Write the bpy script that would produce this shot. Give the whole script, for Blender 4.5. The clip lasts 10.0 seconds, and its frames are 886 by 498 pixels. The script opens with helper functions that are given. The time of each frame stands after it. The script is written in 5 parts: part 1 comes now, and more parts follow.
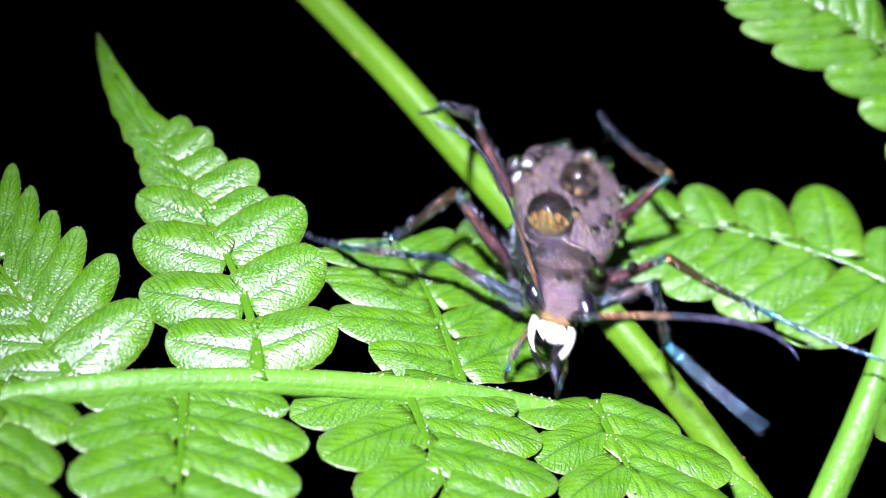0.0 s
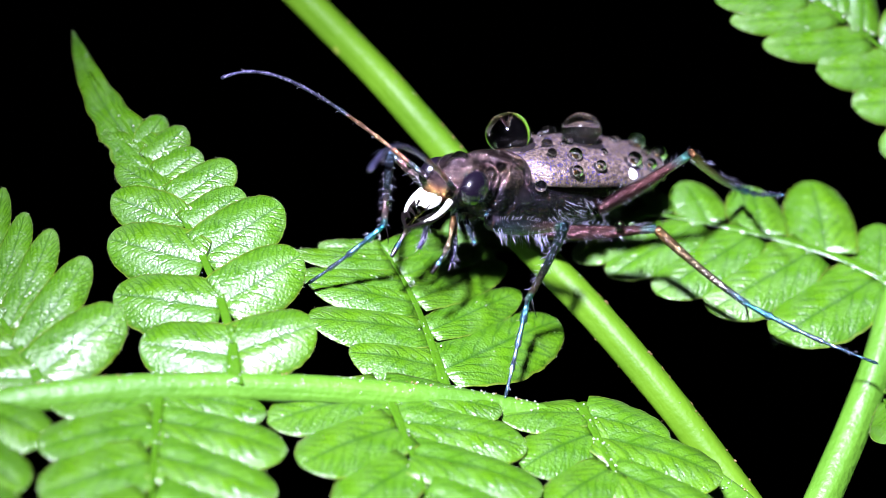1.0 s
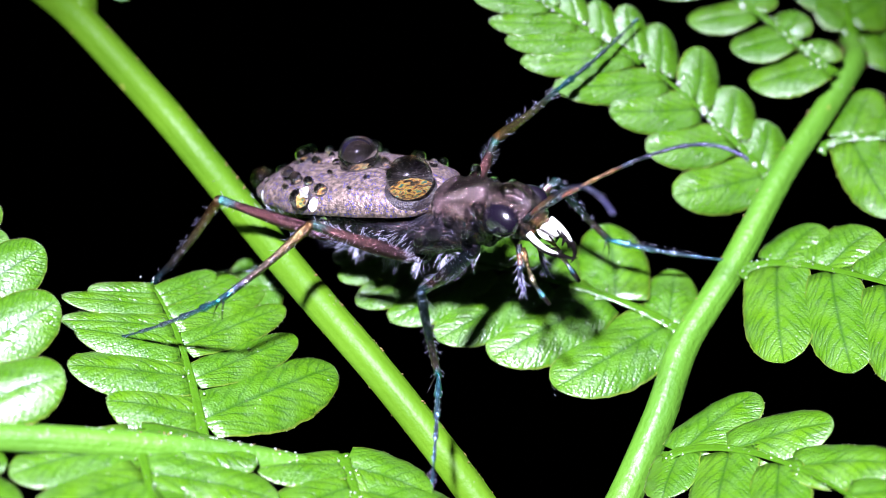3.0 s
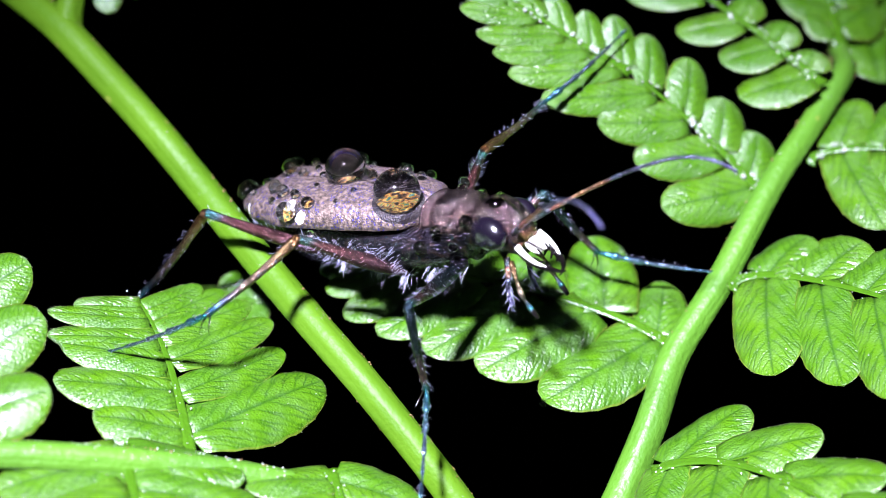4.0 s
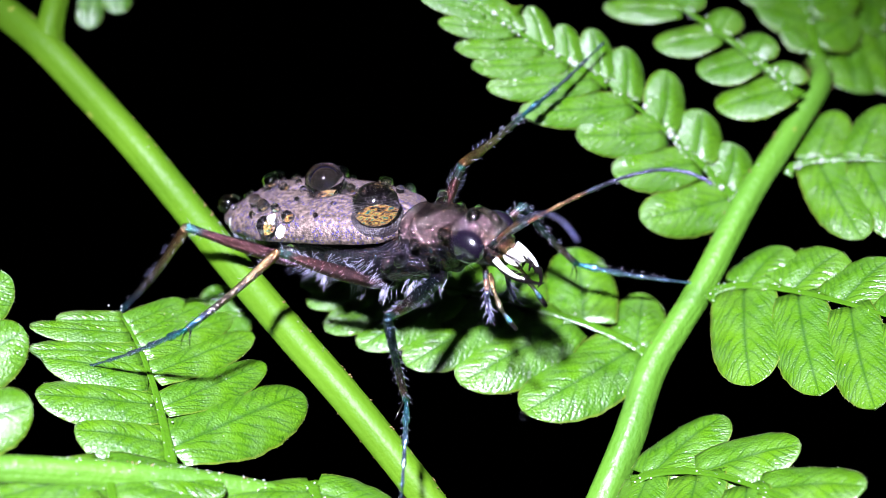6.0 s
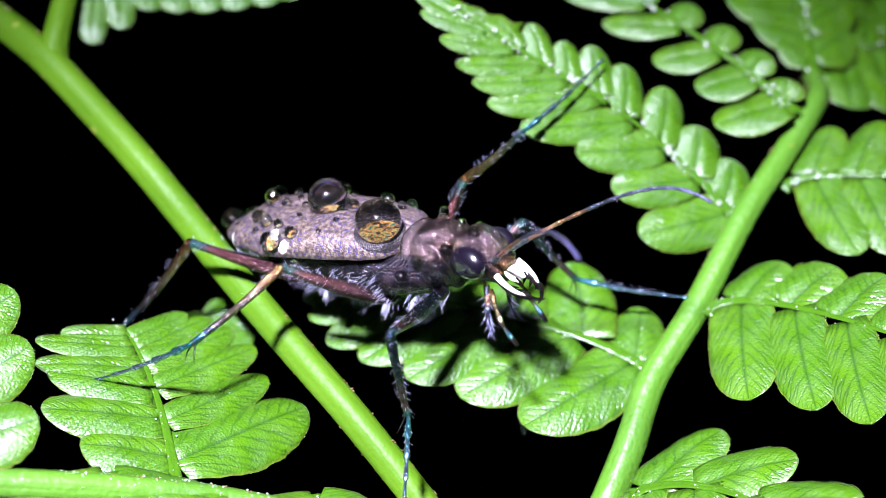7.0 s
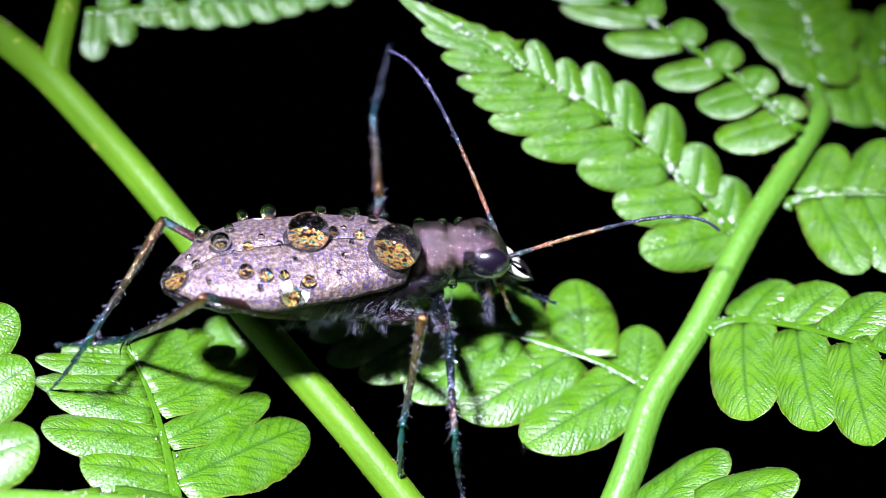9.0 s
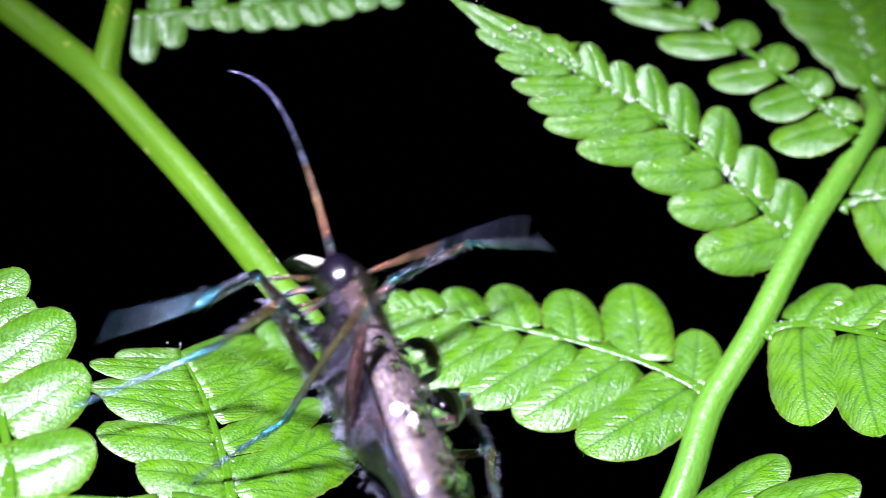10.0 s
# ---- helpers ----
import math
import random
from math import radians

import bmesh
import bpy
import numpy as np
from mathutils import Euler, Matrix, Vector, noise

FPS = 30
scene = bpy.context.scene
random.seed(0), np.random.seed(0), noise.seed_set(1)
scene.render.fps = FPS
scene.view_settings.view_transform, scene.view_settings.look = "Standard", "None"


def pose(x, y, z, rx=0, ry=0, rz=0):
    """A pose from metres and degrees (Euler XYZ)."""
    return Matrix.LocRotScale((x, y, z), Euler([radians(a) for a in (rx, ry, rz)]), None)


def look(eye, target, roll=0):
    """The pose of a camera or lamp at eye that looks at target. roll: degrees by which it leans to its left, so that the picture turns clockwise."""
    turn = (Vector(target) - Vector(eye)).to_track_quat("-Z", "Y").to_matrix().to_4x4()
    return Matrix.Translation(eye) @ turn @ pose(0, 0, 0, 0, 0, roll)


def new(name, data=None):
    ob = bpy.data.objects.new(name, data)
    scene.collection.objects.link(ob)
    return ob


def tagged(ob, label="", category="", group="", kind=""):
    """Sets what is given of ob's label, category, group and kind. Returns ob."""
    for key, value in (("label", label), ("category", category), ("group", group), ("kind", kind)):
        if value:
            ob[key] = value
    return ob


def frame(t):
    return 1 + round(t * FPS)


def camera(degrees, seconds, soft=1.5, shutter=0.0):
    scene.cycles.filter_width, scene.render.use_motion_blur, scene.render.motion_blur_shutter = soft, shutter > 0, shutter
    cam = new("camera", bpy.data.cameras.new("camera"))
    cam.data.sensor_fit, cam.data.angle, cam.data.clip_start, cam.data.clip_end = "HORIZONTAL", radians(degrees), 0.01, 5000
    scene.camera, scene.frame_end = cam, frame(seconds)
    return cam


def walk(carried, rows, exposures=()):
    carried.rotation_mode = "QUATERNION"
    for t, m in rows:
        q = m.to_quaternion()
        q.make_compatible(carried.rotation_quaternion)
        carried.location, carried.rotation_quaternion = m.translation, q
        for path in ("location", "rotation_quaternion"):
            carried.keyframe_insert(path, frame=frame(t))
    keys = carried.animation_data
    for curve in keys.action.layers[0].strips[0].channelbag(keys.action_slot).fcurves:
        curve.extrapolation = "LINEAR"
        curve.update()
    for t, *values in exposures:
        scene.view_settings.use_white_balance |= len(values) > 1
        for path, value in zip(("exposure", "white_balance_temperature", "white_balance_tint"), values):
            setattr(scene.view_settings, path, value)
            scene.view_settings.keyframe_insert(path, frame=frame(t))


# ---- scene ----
cam = camera(22, 10.0, soft=0.5, shutter=0.35)
cam.data.dof.use_dof = True
cam.data.dof.focus_distance = 0.0935
cam.data.dof.aperture_fstop = 42.0
walk(cam, [
    (0.0, pose(-0.01112, -0.07594, 0.06467, 48.139, -0.091, -0.077)),
    (0.5, pose(-0.01, -0.07415, 0.06329, 47.875, 0.061, 0.24)),
    (1.0, pose(-0.01003, -0.07411, 0.06328, 48.024, 0.349, -0.186)),
    (1.5, pose(-0.00965, -0.07377, 0.06363, 47.88, 0.236, -0.299)),
    (2.0, pose(-0.00757, -0.07358, 0.0637, 47.969, -0.136, -0.228)),
    (2.5, pose(-0.00382, -0.07301, 0.06375, 48.072, -0.158, 0.331)),
    (3.0, pose(-7e-05, -0.07119, 0.06364, 47.828, 0.089, 0.424)),
    (4.5, pose(-0.0, -0.0706, 0.06357, 48.0, 0.0, 0.0)),
    (5.0, pose(0.0007, -0.07064, 0.06369, 47.994, 0.169, 0.174)),
    (5.5, pose(0.00101, -0.0711, 0.06425, 47.995, 0.375, -0.001)),
    (6.0, pose(0.00062, -0.07095, 0.06417, 48.14, 0.19, -0.216)),
    (7.5, pose(0.0001, -0.07133, 0.06581, 48.038, -0.07, -0.354)),
    (8.0, pose(0.00024, -0.07075, 0.06563, 47.975, -0.027, -0.3)),
    (8.5, pose(0.00018, -0.07081, 0.06574, 48.115, -0.081, -0.273)),
    (9.0, pose(0.00014, -0.07044, 0.06594, 48.019, -0.121, -0.241)),
    (9.5, pose(4e-05, -0.07072, 0.06619, 48.111, -0.104, -0.263)),
    (9.6, pose(-0.0001, -0.07065, 0.06614, 48.10404, -0.08544, -0.24412)),
    (9.8, pose(-0.00085, -0.07024, 0.06588, 48.06576, 0.01664, -0.14028)),
    (10.0, pose(-0.00168, -0.0698, 0.06559, 48.024, 0.128, -0.027)),
])

# night: a black sky and one lamp held above the fern
world = bpy.data.worlds.new("night")
scene.world = world
world.use_nodes = True
world.node_tree.nodes["Background"].inputs["Color"].default_value = (0.010, 0.014, 0.022, 1)
world.node_tree.nodes["Background"].inputs["Strength"].default_value = 0.05
torch = bpy.data.lights.new("torch", "SPOT")
torch.energy, torch.spot_size, torch.spot_blend, torch.shadow_soft_size = 12.6, radians(27), 1.0, 0.007
torch.color = (0.98, 0.97, 1.32)
new("torch", torch).matrix_world = look((-0.031, -0.072, 0.170), (0.001, -0.013, 0.0))
scene.view_settings.exposure = 0.0

MM = 0.001


def mat(name):
    m = bpy.data.materials.new(name)
    m.use_nodes = True
    return m, m.node_tree.nodes, m.node_tree.links, m.node_tree.nodes["Principled BSDF"]


def math_node(nodes, links, op, a, b=None, c=None):
    n = nodes.new("ShaderNodeMath")
    n.operation = op
    for i, v in enumerate((a, b, c)):
        if v is None:
            continue
        if isinstance(v, (int, float)):
            n.inputs[i].default_value = v
        else:
            links.new(v, n.inputs[i])
    return n.outputs[0]


def noise_node(nodes, links, scale, detail=3.0, vector=None):
    n = nodes.new("ShaderNodeTexNoise")
    n.inputs["Scale"].default_value, n.inputs["Detail"].default_value = scale, detail
    if vector:
        links.new(vector, n.inputs["Vector"])
    return n.outputs["Fac"]


def mix_color(nodes, links, fac, a, b, blend="MIX"):
    n = nodes.new("ShaderNodeMix")
    n.data_type, n.blend_type = "RGBA", blend
    for sock, v in ((n.inputs[0], fac), (n.inputs[6], a), (n.inputs[7], b)):
        if isinstance(v, (int, float)):
            sock.default_value = v
        elif isinstance(v, tuple):
            sock.default_value = (*v, 1)
        else:
            links.new(v, sock)
    return n.outputs[2]


def ramp(nodes, links, fac, stops):
    n = nodes.new("ShaderNodeValToRGB")
    while len(n.color_ramp.elements) < len(stops):
        n.color_ramp.elements.new(0.5)
    for e, (p, c) in zip(n.color_ramp.elements, stops):
        e.position, e.color = p, (*c, 1)
    links.new(fac, n.inputs[0])
    return n.outputs[0]


def bump(nodes, links, height, distance, strength=1.0, normal=None):
    n = nodes.new("ShaderNodeBump")
    n.inputs["Strength"].default_value, n.inputs["Distance"].default_value = strength, distance
    links.new(height, n.inputs["Height"])
    if normal:
        links.new(normal, n.inputs["Normal"])
    return n.outputs["Normal"]


def coords(nodes, which="Object"):
    return nodes.new("ShaderNodeTexCoord").outputs[which]


LEAF_DARK, LEAF_LIGHT, LEAF_ROUGH, LEAF_SPEC = (0.034, 0.110, 0.0025), (0.068, 0.166, 0.005), 0.27, 0.7


def leaf_material():
    """Waxy fern leaf: a dark midvein, thin forked side veins, a pebbled skin that breaks the sheen into grains, small blemishes and some light through the blade."""
    m, n, l, p = mat("fern_leaf")
    uv = n.new("ShaderNodeUVMap").outputs[0]
    sep = n.new("ShaderNodeSeparateXYZ")
    l.new(uv, sep.inputs[0])
    u, v = sep.outputs[0], sep.outputs[1]
    ob = coords(n)
    wob = noise_node(n, l, 1500, 3, ob)
    side = math_node(n, l, "ABSOLUTE", math_node(n, l, "SUBTRACT", v, 0.5))
    phase = math_node(n, l, "SUBTRACT", math_node(n, l, "MULTIPLY", u, 10.0), math_node(n, l, "MULTIPLY", side, 5.5))
    phase = math_node(n, l, "ADD", phase, math_node(n, l, "MULTIPLY", wob, 0.7))
    spread = math_node(n, l, "MAXIMUM", math_node(n, l, "SUBTRACT", side, 0.15), 0.0)
    lines = []
    for bend in (1.0, -1.0):
        ph = math_node(n, l, "ADD", phase, math_node(n, l, "MULTIPLY", spread, 1.2 * bend))
        d = math_node(n, l, "ABSOLUTE", math_node(n, l, "SUBTRACT", math_node(n, l, "FRACT", ph), 0.5))
        lines.append(math_node(n, l, "MINIMUM", math_node(n, l, "MULTIPLY", d, 6.0), 1.0))
    vein = math_node(n, l, "MINIMUM", lines[0], lines[1])
    mid = math_node(n, l, "MINIMUM", math_node(n, l, "MULTIPLY", side, 22.0), 1.0)
    faint = n.new("ShaderNodeMapRange")
    l.new(noise_node(n, l, 800, 2, ob), faint.inputs["Value"])
    for k, value in enumerate((0.35, 0.65, 0.28, 0.74), 1):
        faint.inputs[k].default_value = value
    dark = math_node(n, l, "MULTIPLY", math_node(n, l, "SUBTRACT", 1.0, vein), faint.outputs[0])
    dark = math_node(n, l, "MAXIMUM", dark, math_node(n, l, "MULTIPLY", math_node(n, l, "SUBTRACT", 1.0, mid), 0.8))
    patch = noise_node(n, l, 260, 4, ob)
    fine = noise_node(n, l, 8000, 3, ob)
    pebble = n.new("ShaderNodeTexVoronoi")
    pebble.inputs["Scale"].default_value = 8500
    l.new(ob, pebble.inputs["Vector"])
    base = ramp(n, l, patch, [(0.3, LEAF_DARK), (0.7, LEAF_LIGHT)])
    rand = n.new("ShaderNodeObjectInfo").outputs["Random"]
    base = mix_color(n, l, math_node(n, l, "MULTIPLY", rand, 0.5), base, (0.036, 0.118, 0.0025))
    base = mix_color(n, l, math_node(n, l, "MULTIPLY", dark, 0.95), base, (0.008, 0.046, 0.002))
    edge = math_node(n, l, "MULTIPLY", math_node(n, l, "GREATER_THAN", math_node(n, l, "ADD", side, math_node(n, l, "MULTIPLY", fine, 0.03)), 0.494), 0.5)
    base = mix_color(n, l, edge, base, (0.15, 0.19, 0.02))
    blem = math_node(n, l, "GREATER_THAN", noise_node(n, l, 650, 5, ob), 0.735)
    base = mix_color(n, l, math_node(n, l, "MULTIPLY", blem, 0.6), base, (0.03, 0.035, 0.008))
    l.new(base, p.inputs["Base Color"])
    gloss = n.new("ShaderNodeMapRange")
    l.new(noise_node(n, l, 900, 4, ob), gloss.inputs["Value"])
    for k, value in enumerate((0.38, 0.62, LEAF_ROUGH + 0.26, LEAF_ROUGH), 1):
        gloss.inputs[k].default_value = value
    l.new(gloss.outputs[0], p.inputs["Roughness"])
    p.inputs["Specular IOR Level"].default_value = LEAF_SPEC
    h = math_node(n, l, "MULTIPLY", math_node(n, l, "SUBTRACT", 1.0, dark), 0.35)
    h = math_node(n, l, "ADD", h, math_node(n, l, "MULTIPLY", fine, 0.5))
    h = math_node(n, l, "SUBTRACT", h, math_node(n, l, "MULTIPLY", pebble.outputs["Distance"], 0.30))
    h = math_node(n, l, "ADD", h, math_node(n, l, "MULTIPLY", noise_node(n, l, 1900, 2, ob), 0.35))
    nm = bump(n, l, h, 0.000062, 1.0)
    l.new(nm, p.inputs["Normal"])
    l.new(nm, p.inputs["Coat Normal"])
    film = n.new("ShaderNodeMapRange")
    l.new(noise_node(n, l, 750, 4, ob), film.inputs["Value"])
    for k, value in enumerate((0.46, 0.62, 0.0, 1.0), 1):
        film.inputs[k].default_value = value
    l.new(film.outputs[0], p.inputs["Coat Weight"])
    p.inputs["Coat Roughness"].default_value, p.inputs["Coat IOR"].default_value = 0.36, 1.56
    tr = n.new("ShaderNodeBsdfTranslucent")
    l.new(mix_color(n, l, 1.0, base, (0.9, 1.0, 0.5), "MULTIPLY"), tr.inputs["Color"])
    mixs = n.new("ShaderNodeMixShader")
    mixs.inputs[0].default_value = 0.22
    l.new(p.outputs[0], mixs.inputs[1])
    l.new(tr.outputs[0], mixs.inputs[2])
    l.new(mixs.outputs[0], n["Material Output"].inputs["Surface"])
    return m


def stem_material(name, tone, shine, relief):
    m, n, l, p = mat(name)
    uv = n.new("ShaderNodeUVMap").outputs[0]
    sep = n.new("ShaderNodeSeparateXYZ")
    l.new(uv, sep.inputs[0])
    ob = coords(n)
    grain = noise_node(n, l, 3500, 3, ob)
    patch = noise_node(n, l, 220, 3, ob)
    stripe = noise_node(n, l, 1.0, 2, n.new("ShaderNodeMapping").outputs[0])
    mp = stripe.node.inputs["Vector"].links[0].from_node
    mp.inputs["Scale"].default_value = (5.0, 9.0, 1.0)
    l.new(uv, mp.inputs["Vector"])
    base = ramp(n, l, patch, [(0.3, (0.028, 0.088, 0.006)), (0.7, (0.047, 0.128, 0.010))])
    base = mix_color(n, l, math_node(n, l, "MULTIPLY", stripe, 0.5), base, (0.078, 0.168, 0.026))
    base = mix_color(n, l, 1.0, base, tone, "MULTIPLY")
    spot = math_node(n, l, "GREATER_THAN", noise_node(n, l, 700, 2, ob), 0.72)
    base = mix_color(n, l, math_node(n, l, "MULTIPLY", spot, 0.5), base, (0.16, 0.18, 0.03))
    l.new(base, p.inputs["Base Color"])
    p.inputs["Roughness"].default_value = 0.48
    p.inputs["Specular IOR Level"].default_value = shine
    h = math_node(n, l, "ADD", stripe, math_node(n, l, "MULTIPLY", grain, 0.8))
    h = math_node(n, l, "ADD", h, math_node(n, l, "MULTIPLY", noise_node(n, l, 900, 3, ob), 1.2))
    l.new(bump(n, l, h, relief, 1.0), p.inputs["Normal"])
    return m


def cuticle(name, stops, metal, rough, grain_scale, grain_depth, speck=None, along=None, spots=(), wet_look=(), patches=1500):
    """Beetle shell: metallic colour that varies in patches, a grainy relief, and optional specks, lengthwise colours and pale spots."""
    m, n, l, p = mat(name)
    ob = coords(n)
    patch = noise_node(n, l, patches, 4, ob)
    base = ramp(n, l, patch, stops)
    if along:
        sep = n.new("ShaderNodeSeparateXYZ")
        l.new(n.new("ShaderNodeUVMap").outputs[0], sep.inputs[0])
        wob = math_node(n, l, "ADD", sep.outputs[0], math_node(n, l, "MULTIPLY", math_node(n, l, "SUBTRACT", patch, 0.5), 0.35))
        base = mix_color(n, l, 0.75, base, ramp(n, l, wob, along))
    vor = n.new("ShaderNodeTexVoronoi")
    vor.inputs["Scale"].default_value = grain_scale
    l.new(ob, vor.inputs["Vector"])
    if speck:
        sv = n.new("ShaderNodeTexVoronoi")
        sv.inputs["Scale"].default_value = 8500
        l.new(ob, sv.inputs["Vector"])
        on = math_node(n, l, "LESS_THAN", sv.outputs["Distance"], 0.30)
        keep = math_node(n, l, "GREATER_THAN", noise_node(n, l, 800, 2, ob), 0.36)
        base = mix_color(n, l, math_node(n, l, "MULTIPLY", math_node(n, l, "MULTIPLY", on, keep), 0.9), base, speck)
    metal_in = metal
    if wet_look:
        # painted discs: dark for a drop's shade, gold inside for its focused light
        caustic_paint = ramp(n, l, noise_node(n, l, 6500, 3, ob), [(0.38, (0.008, 0.006, 0.008)), (0.47, (0.20, 0.08, 0.02)), (0.54, (0.55, 0.30, 0.06)), (0.60, (0.16, 0.22, 0.05)), (0.66, (0.02, 0.16, 0.18)), (0.74, (0.01, 0.02, 0.06))])
        for share, colour in ((1.18, (0.008, 0.006, 0.008)), (0.64, caustic_paint)):
            mask = None
            for (x, y, z, r) in wet_look:
                d = n.new("ShaderNodeVectorMath")
                d.operation = "DISTANCE"
                l.new(ob, d.inputs[0])
                d.inputs[1].default_value = (x * MM, y * MM, z * MM)
                k = math_node(n, l, "LESS_THAN", d.outputs["Value"], r * share * MM)
                mask = k if mask is None else math_node(n, l, "MAXIMUM", mask, k)
            base = mix_color(n, l, math_node(n, l, "MULTIPLY", mask, 0.92), base, colour)
    if spots:
        edge = math_node(n, l, "MULTIPLY", noise_node(n, l, 1800, 3, ob), 0.0007)
        mask = None
        for (x, y, z, r) in spots:
            d = n.new("ShaderNodeVectorMath")
            d.operation = "DISTANCE"
            l.new(ob, d.inputs[0])
            d.inputs[1].default_value = (x * MM, y * MM, z * MM)
            k = math_node(n, l, "LESS_THAN", math_node(n, l, "ADD", d.outputs["Value"], edge), (r + 0.35) * MM)
            mask = k if mask is None else math_node(n, l, "MAXIMUM", mask, k)
        base = mix_color(n, l, mask, base, (0.82, 0.80, 0.74))
        metal_in = math_node(n, l, "MULTIPLY", math_node(n, l, "SUBTRACT", 1.0, mask), metal)
    l.new(base, p.inputs["Base Color"])
    if isinstance(metal_in, float):
        p.inputs["Metallic"].default_value = metal_in
    else:
        l.new(metal_in, p.inputs["Metallic"])
    p.inputs["Roughness"].default_value = rough
    fine = noise_node(n, l, grain_scale * 1.7, 3, ob)
    h = math_node(n, l, "ADD", vor.outputs["Distance"], math_node(n, l, "MULTIPLY", fine, 0.6))
    l.new(bump(n, l, h, grain_depth, 1.0), p.inputs["Normal"])
    return m


def plain(name, color, rough, metal=0.0, scale=2500, depth=0.00002, vary=0.25):
    m, n, l, p = mat(name)
    ob = coords(n)
    f = noise_node(n, l, scale, 3, ob)
    dark = tuple(c * (1 - vary) for c in color)
    l.new(mix_color(n, l, f, dark, color), p.inputs["Base Color"])
    p.inputs["Roughness"].default_value, p.inputs["Metallic"].default_value = rough, metal
    l.new(bump(n, l, f, depth, 0.6), p.inputs["Normal"])
    return m


def water_material():
    m, n, l, p = mat("water")
    p.inputs["Base Color"].default_value = (1, 1, 1, 1)
    p.inputs["Transmission Weight"].default_value = 1.0
    p.inputs["IOR"].default_value = 1.333
    p.inputs["Roughness"].default_value = 0.0
    p.inputs["Coat Weight"].default_value, p.inputs["Coat Roughness"].default_value, p.inputs["Coat IOR"].default_value = 0.5, 0.07, 1.5
    return m


def soil_material():
    m, n, l, p = mat("forest_floor")
    f = noise_node(n, l, 40, 6, coords(n))
    l.new(ramp(n, l, f, [(0.3, (0.006, 0.005, 0.004)), (0.7, (0.018, 0.014, 0.009))]), p.inputs["Base Color"])
    p.inputs["Roughness"].default_value = 0.95
    l.new(bump(n, l, f, 0.01, 1.0), p.inputs["Normal"])
    return m


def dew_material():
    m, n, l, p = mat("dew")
    # partly diffuse white, so the beads' glints lie in their colour
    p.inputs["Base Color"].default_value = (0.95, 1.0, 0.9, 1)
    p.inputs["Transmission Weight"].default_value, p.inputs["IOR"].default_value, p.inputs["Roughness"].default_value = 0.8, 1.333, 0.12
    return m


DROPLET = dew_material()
OLD_STEM = stem_material("old_stem", (0.95, 0.86, 0.35), 0.14, 0.00004)
LEAF, STALK, RIB, WATER, SOIL = leaf_material(), stem_material("fern_stalk", (1.0, 1.05, 0.7), 0.36, 0.00007), plain("fern_midrib", (0.034, 0.098, 0.004), 0.24, 0.0, 2600, 0.00014), water_material(), soil_material()
ELYTRA_SPOTS = [(-1.2, 2.20, 0.65, -0.05), (-4.9, 2.50, 0.66, 0.22), (-5.55, 2.20, 0.98, 0.26), (-8.2, 1.86, 0.4, 0.18)]
ELYTRA_SPOTS += [(x, -y, z, r) for x, y, z, r in ELYTRA_SPOTS]
THORAX = cuticle("pronotum_shell", [(0.42, (0.008, 0.005, 0.007)), (0.50, (0.070, 0.050, 0.056)), (0.58, (0.32, 0.225, 0.24)), (0.63, (0.46, 0.25, 0.08)), (0.69, (0.05, 0.19, 0.20))], 0.96, 0.15, 17000, 0.00004, patches=10000)
UNDER = cuticle("underside_shell", [(0.35, (0.008, 0.006, 0.008)), (0.54, (0.022, 0.020, 0.030)), (0.63, (0.06, 0.03, 0.018)), (0.70, (0.010, 0.05, 0.07))], 0.9, 0.17, 9000, 0.00008, patches=3000)
FEMUR = cuticle("femur_shell", [(0.34, (0.012, 0.006, 0.008)), (0.6, (0.12, 0.05, 0.048))], 0.95, 0.24, 14000, 0.00005,
                along=[(0.0, (0.03, 0.02, 0.022)), (0.35, (0.045, 0.020, 0.022)), (0.85, (0.09, 0.036, 0.030)), (0.93, (0.04, 0.10, 0.09)), (1.0, (0.03, 0.22, 0.18))], patches=4000)
FORELEG = cuticle("foreleg_shell", [(0.3, (0.006, 0.012, 0.020)), (0.6, (0.04, 0.09, 0.10))], 0.95, 0.2, 9000, 0.00006,
                  along=[(0.0, (0.012, 0.016, 0.024)), (0.5, (0.04, 0.05, 0.05)), (0.85, (0.20, 0.10, 0.08)), (1.0, (0.03, 0.22, 0.18))], patches=4000)
TIBIA = cuticle("tibia_shell", [(0.40, (0.008, 0.006, 0.008)), (0.52, (0.20, 0.12, 0.05)), (0.64, (0.60, 0.44, 0.20))], 0.95, 0.2, 9000, 0.00006,
                along=[(0.0, (0.20, 0.08, 0.025)), (0.4, (0.32, 0.25, 0.13)), (0.72, (0.16, 0.15, 0.13)), (0.86, (0.06, 0.16, 0.22)), (1.0, (0.02, 0.26, 0.30))], patches=5000)
TARSUS = cuticle("tarsus_shell", [(0.3, (0.006, 0.014, 0.024)), (0.6, (0.05, 0.18, 0.22))], 0.95, 0.2, 9000, 0.00004,
                 along=[(0.0, (0.04, 0.30, 0.34)), (0.5, (0.24, 0.28, 0.38)), (1.0, (0.05, 0.14, 0.18))], patches=4000)
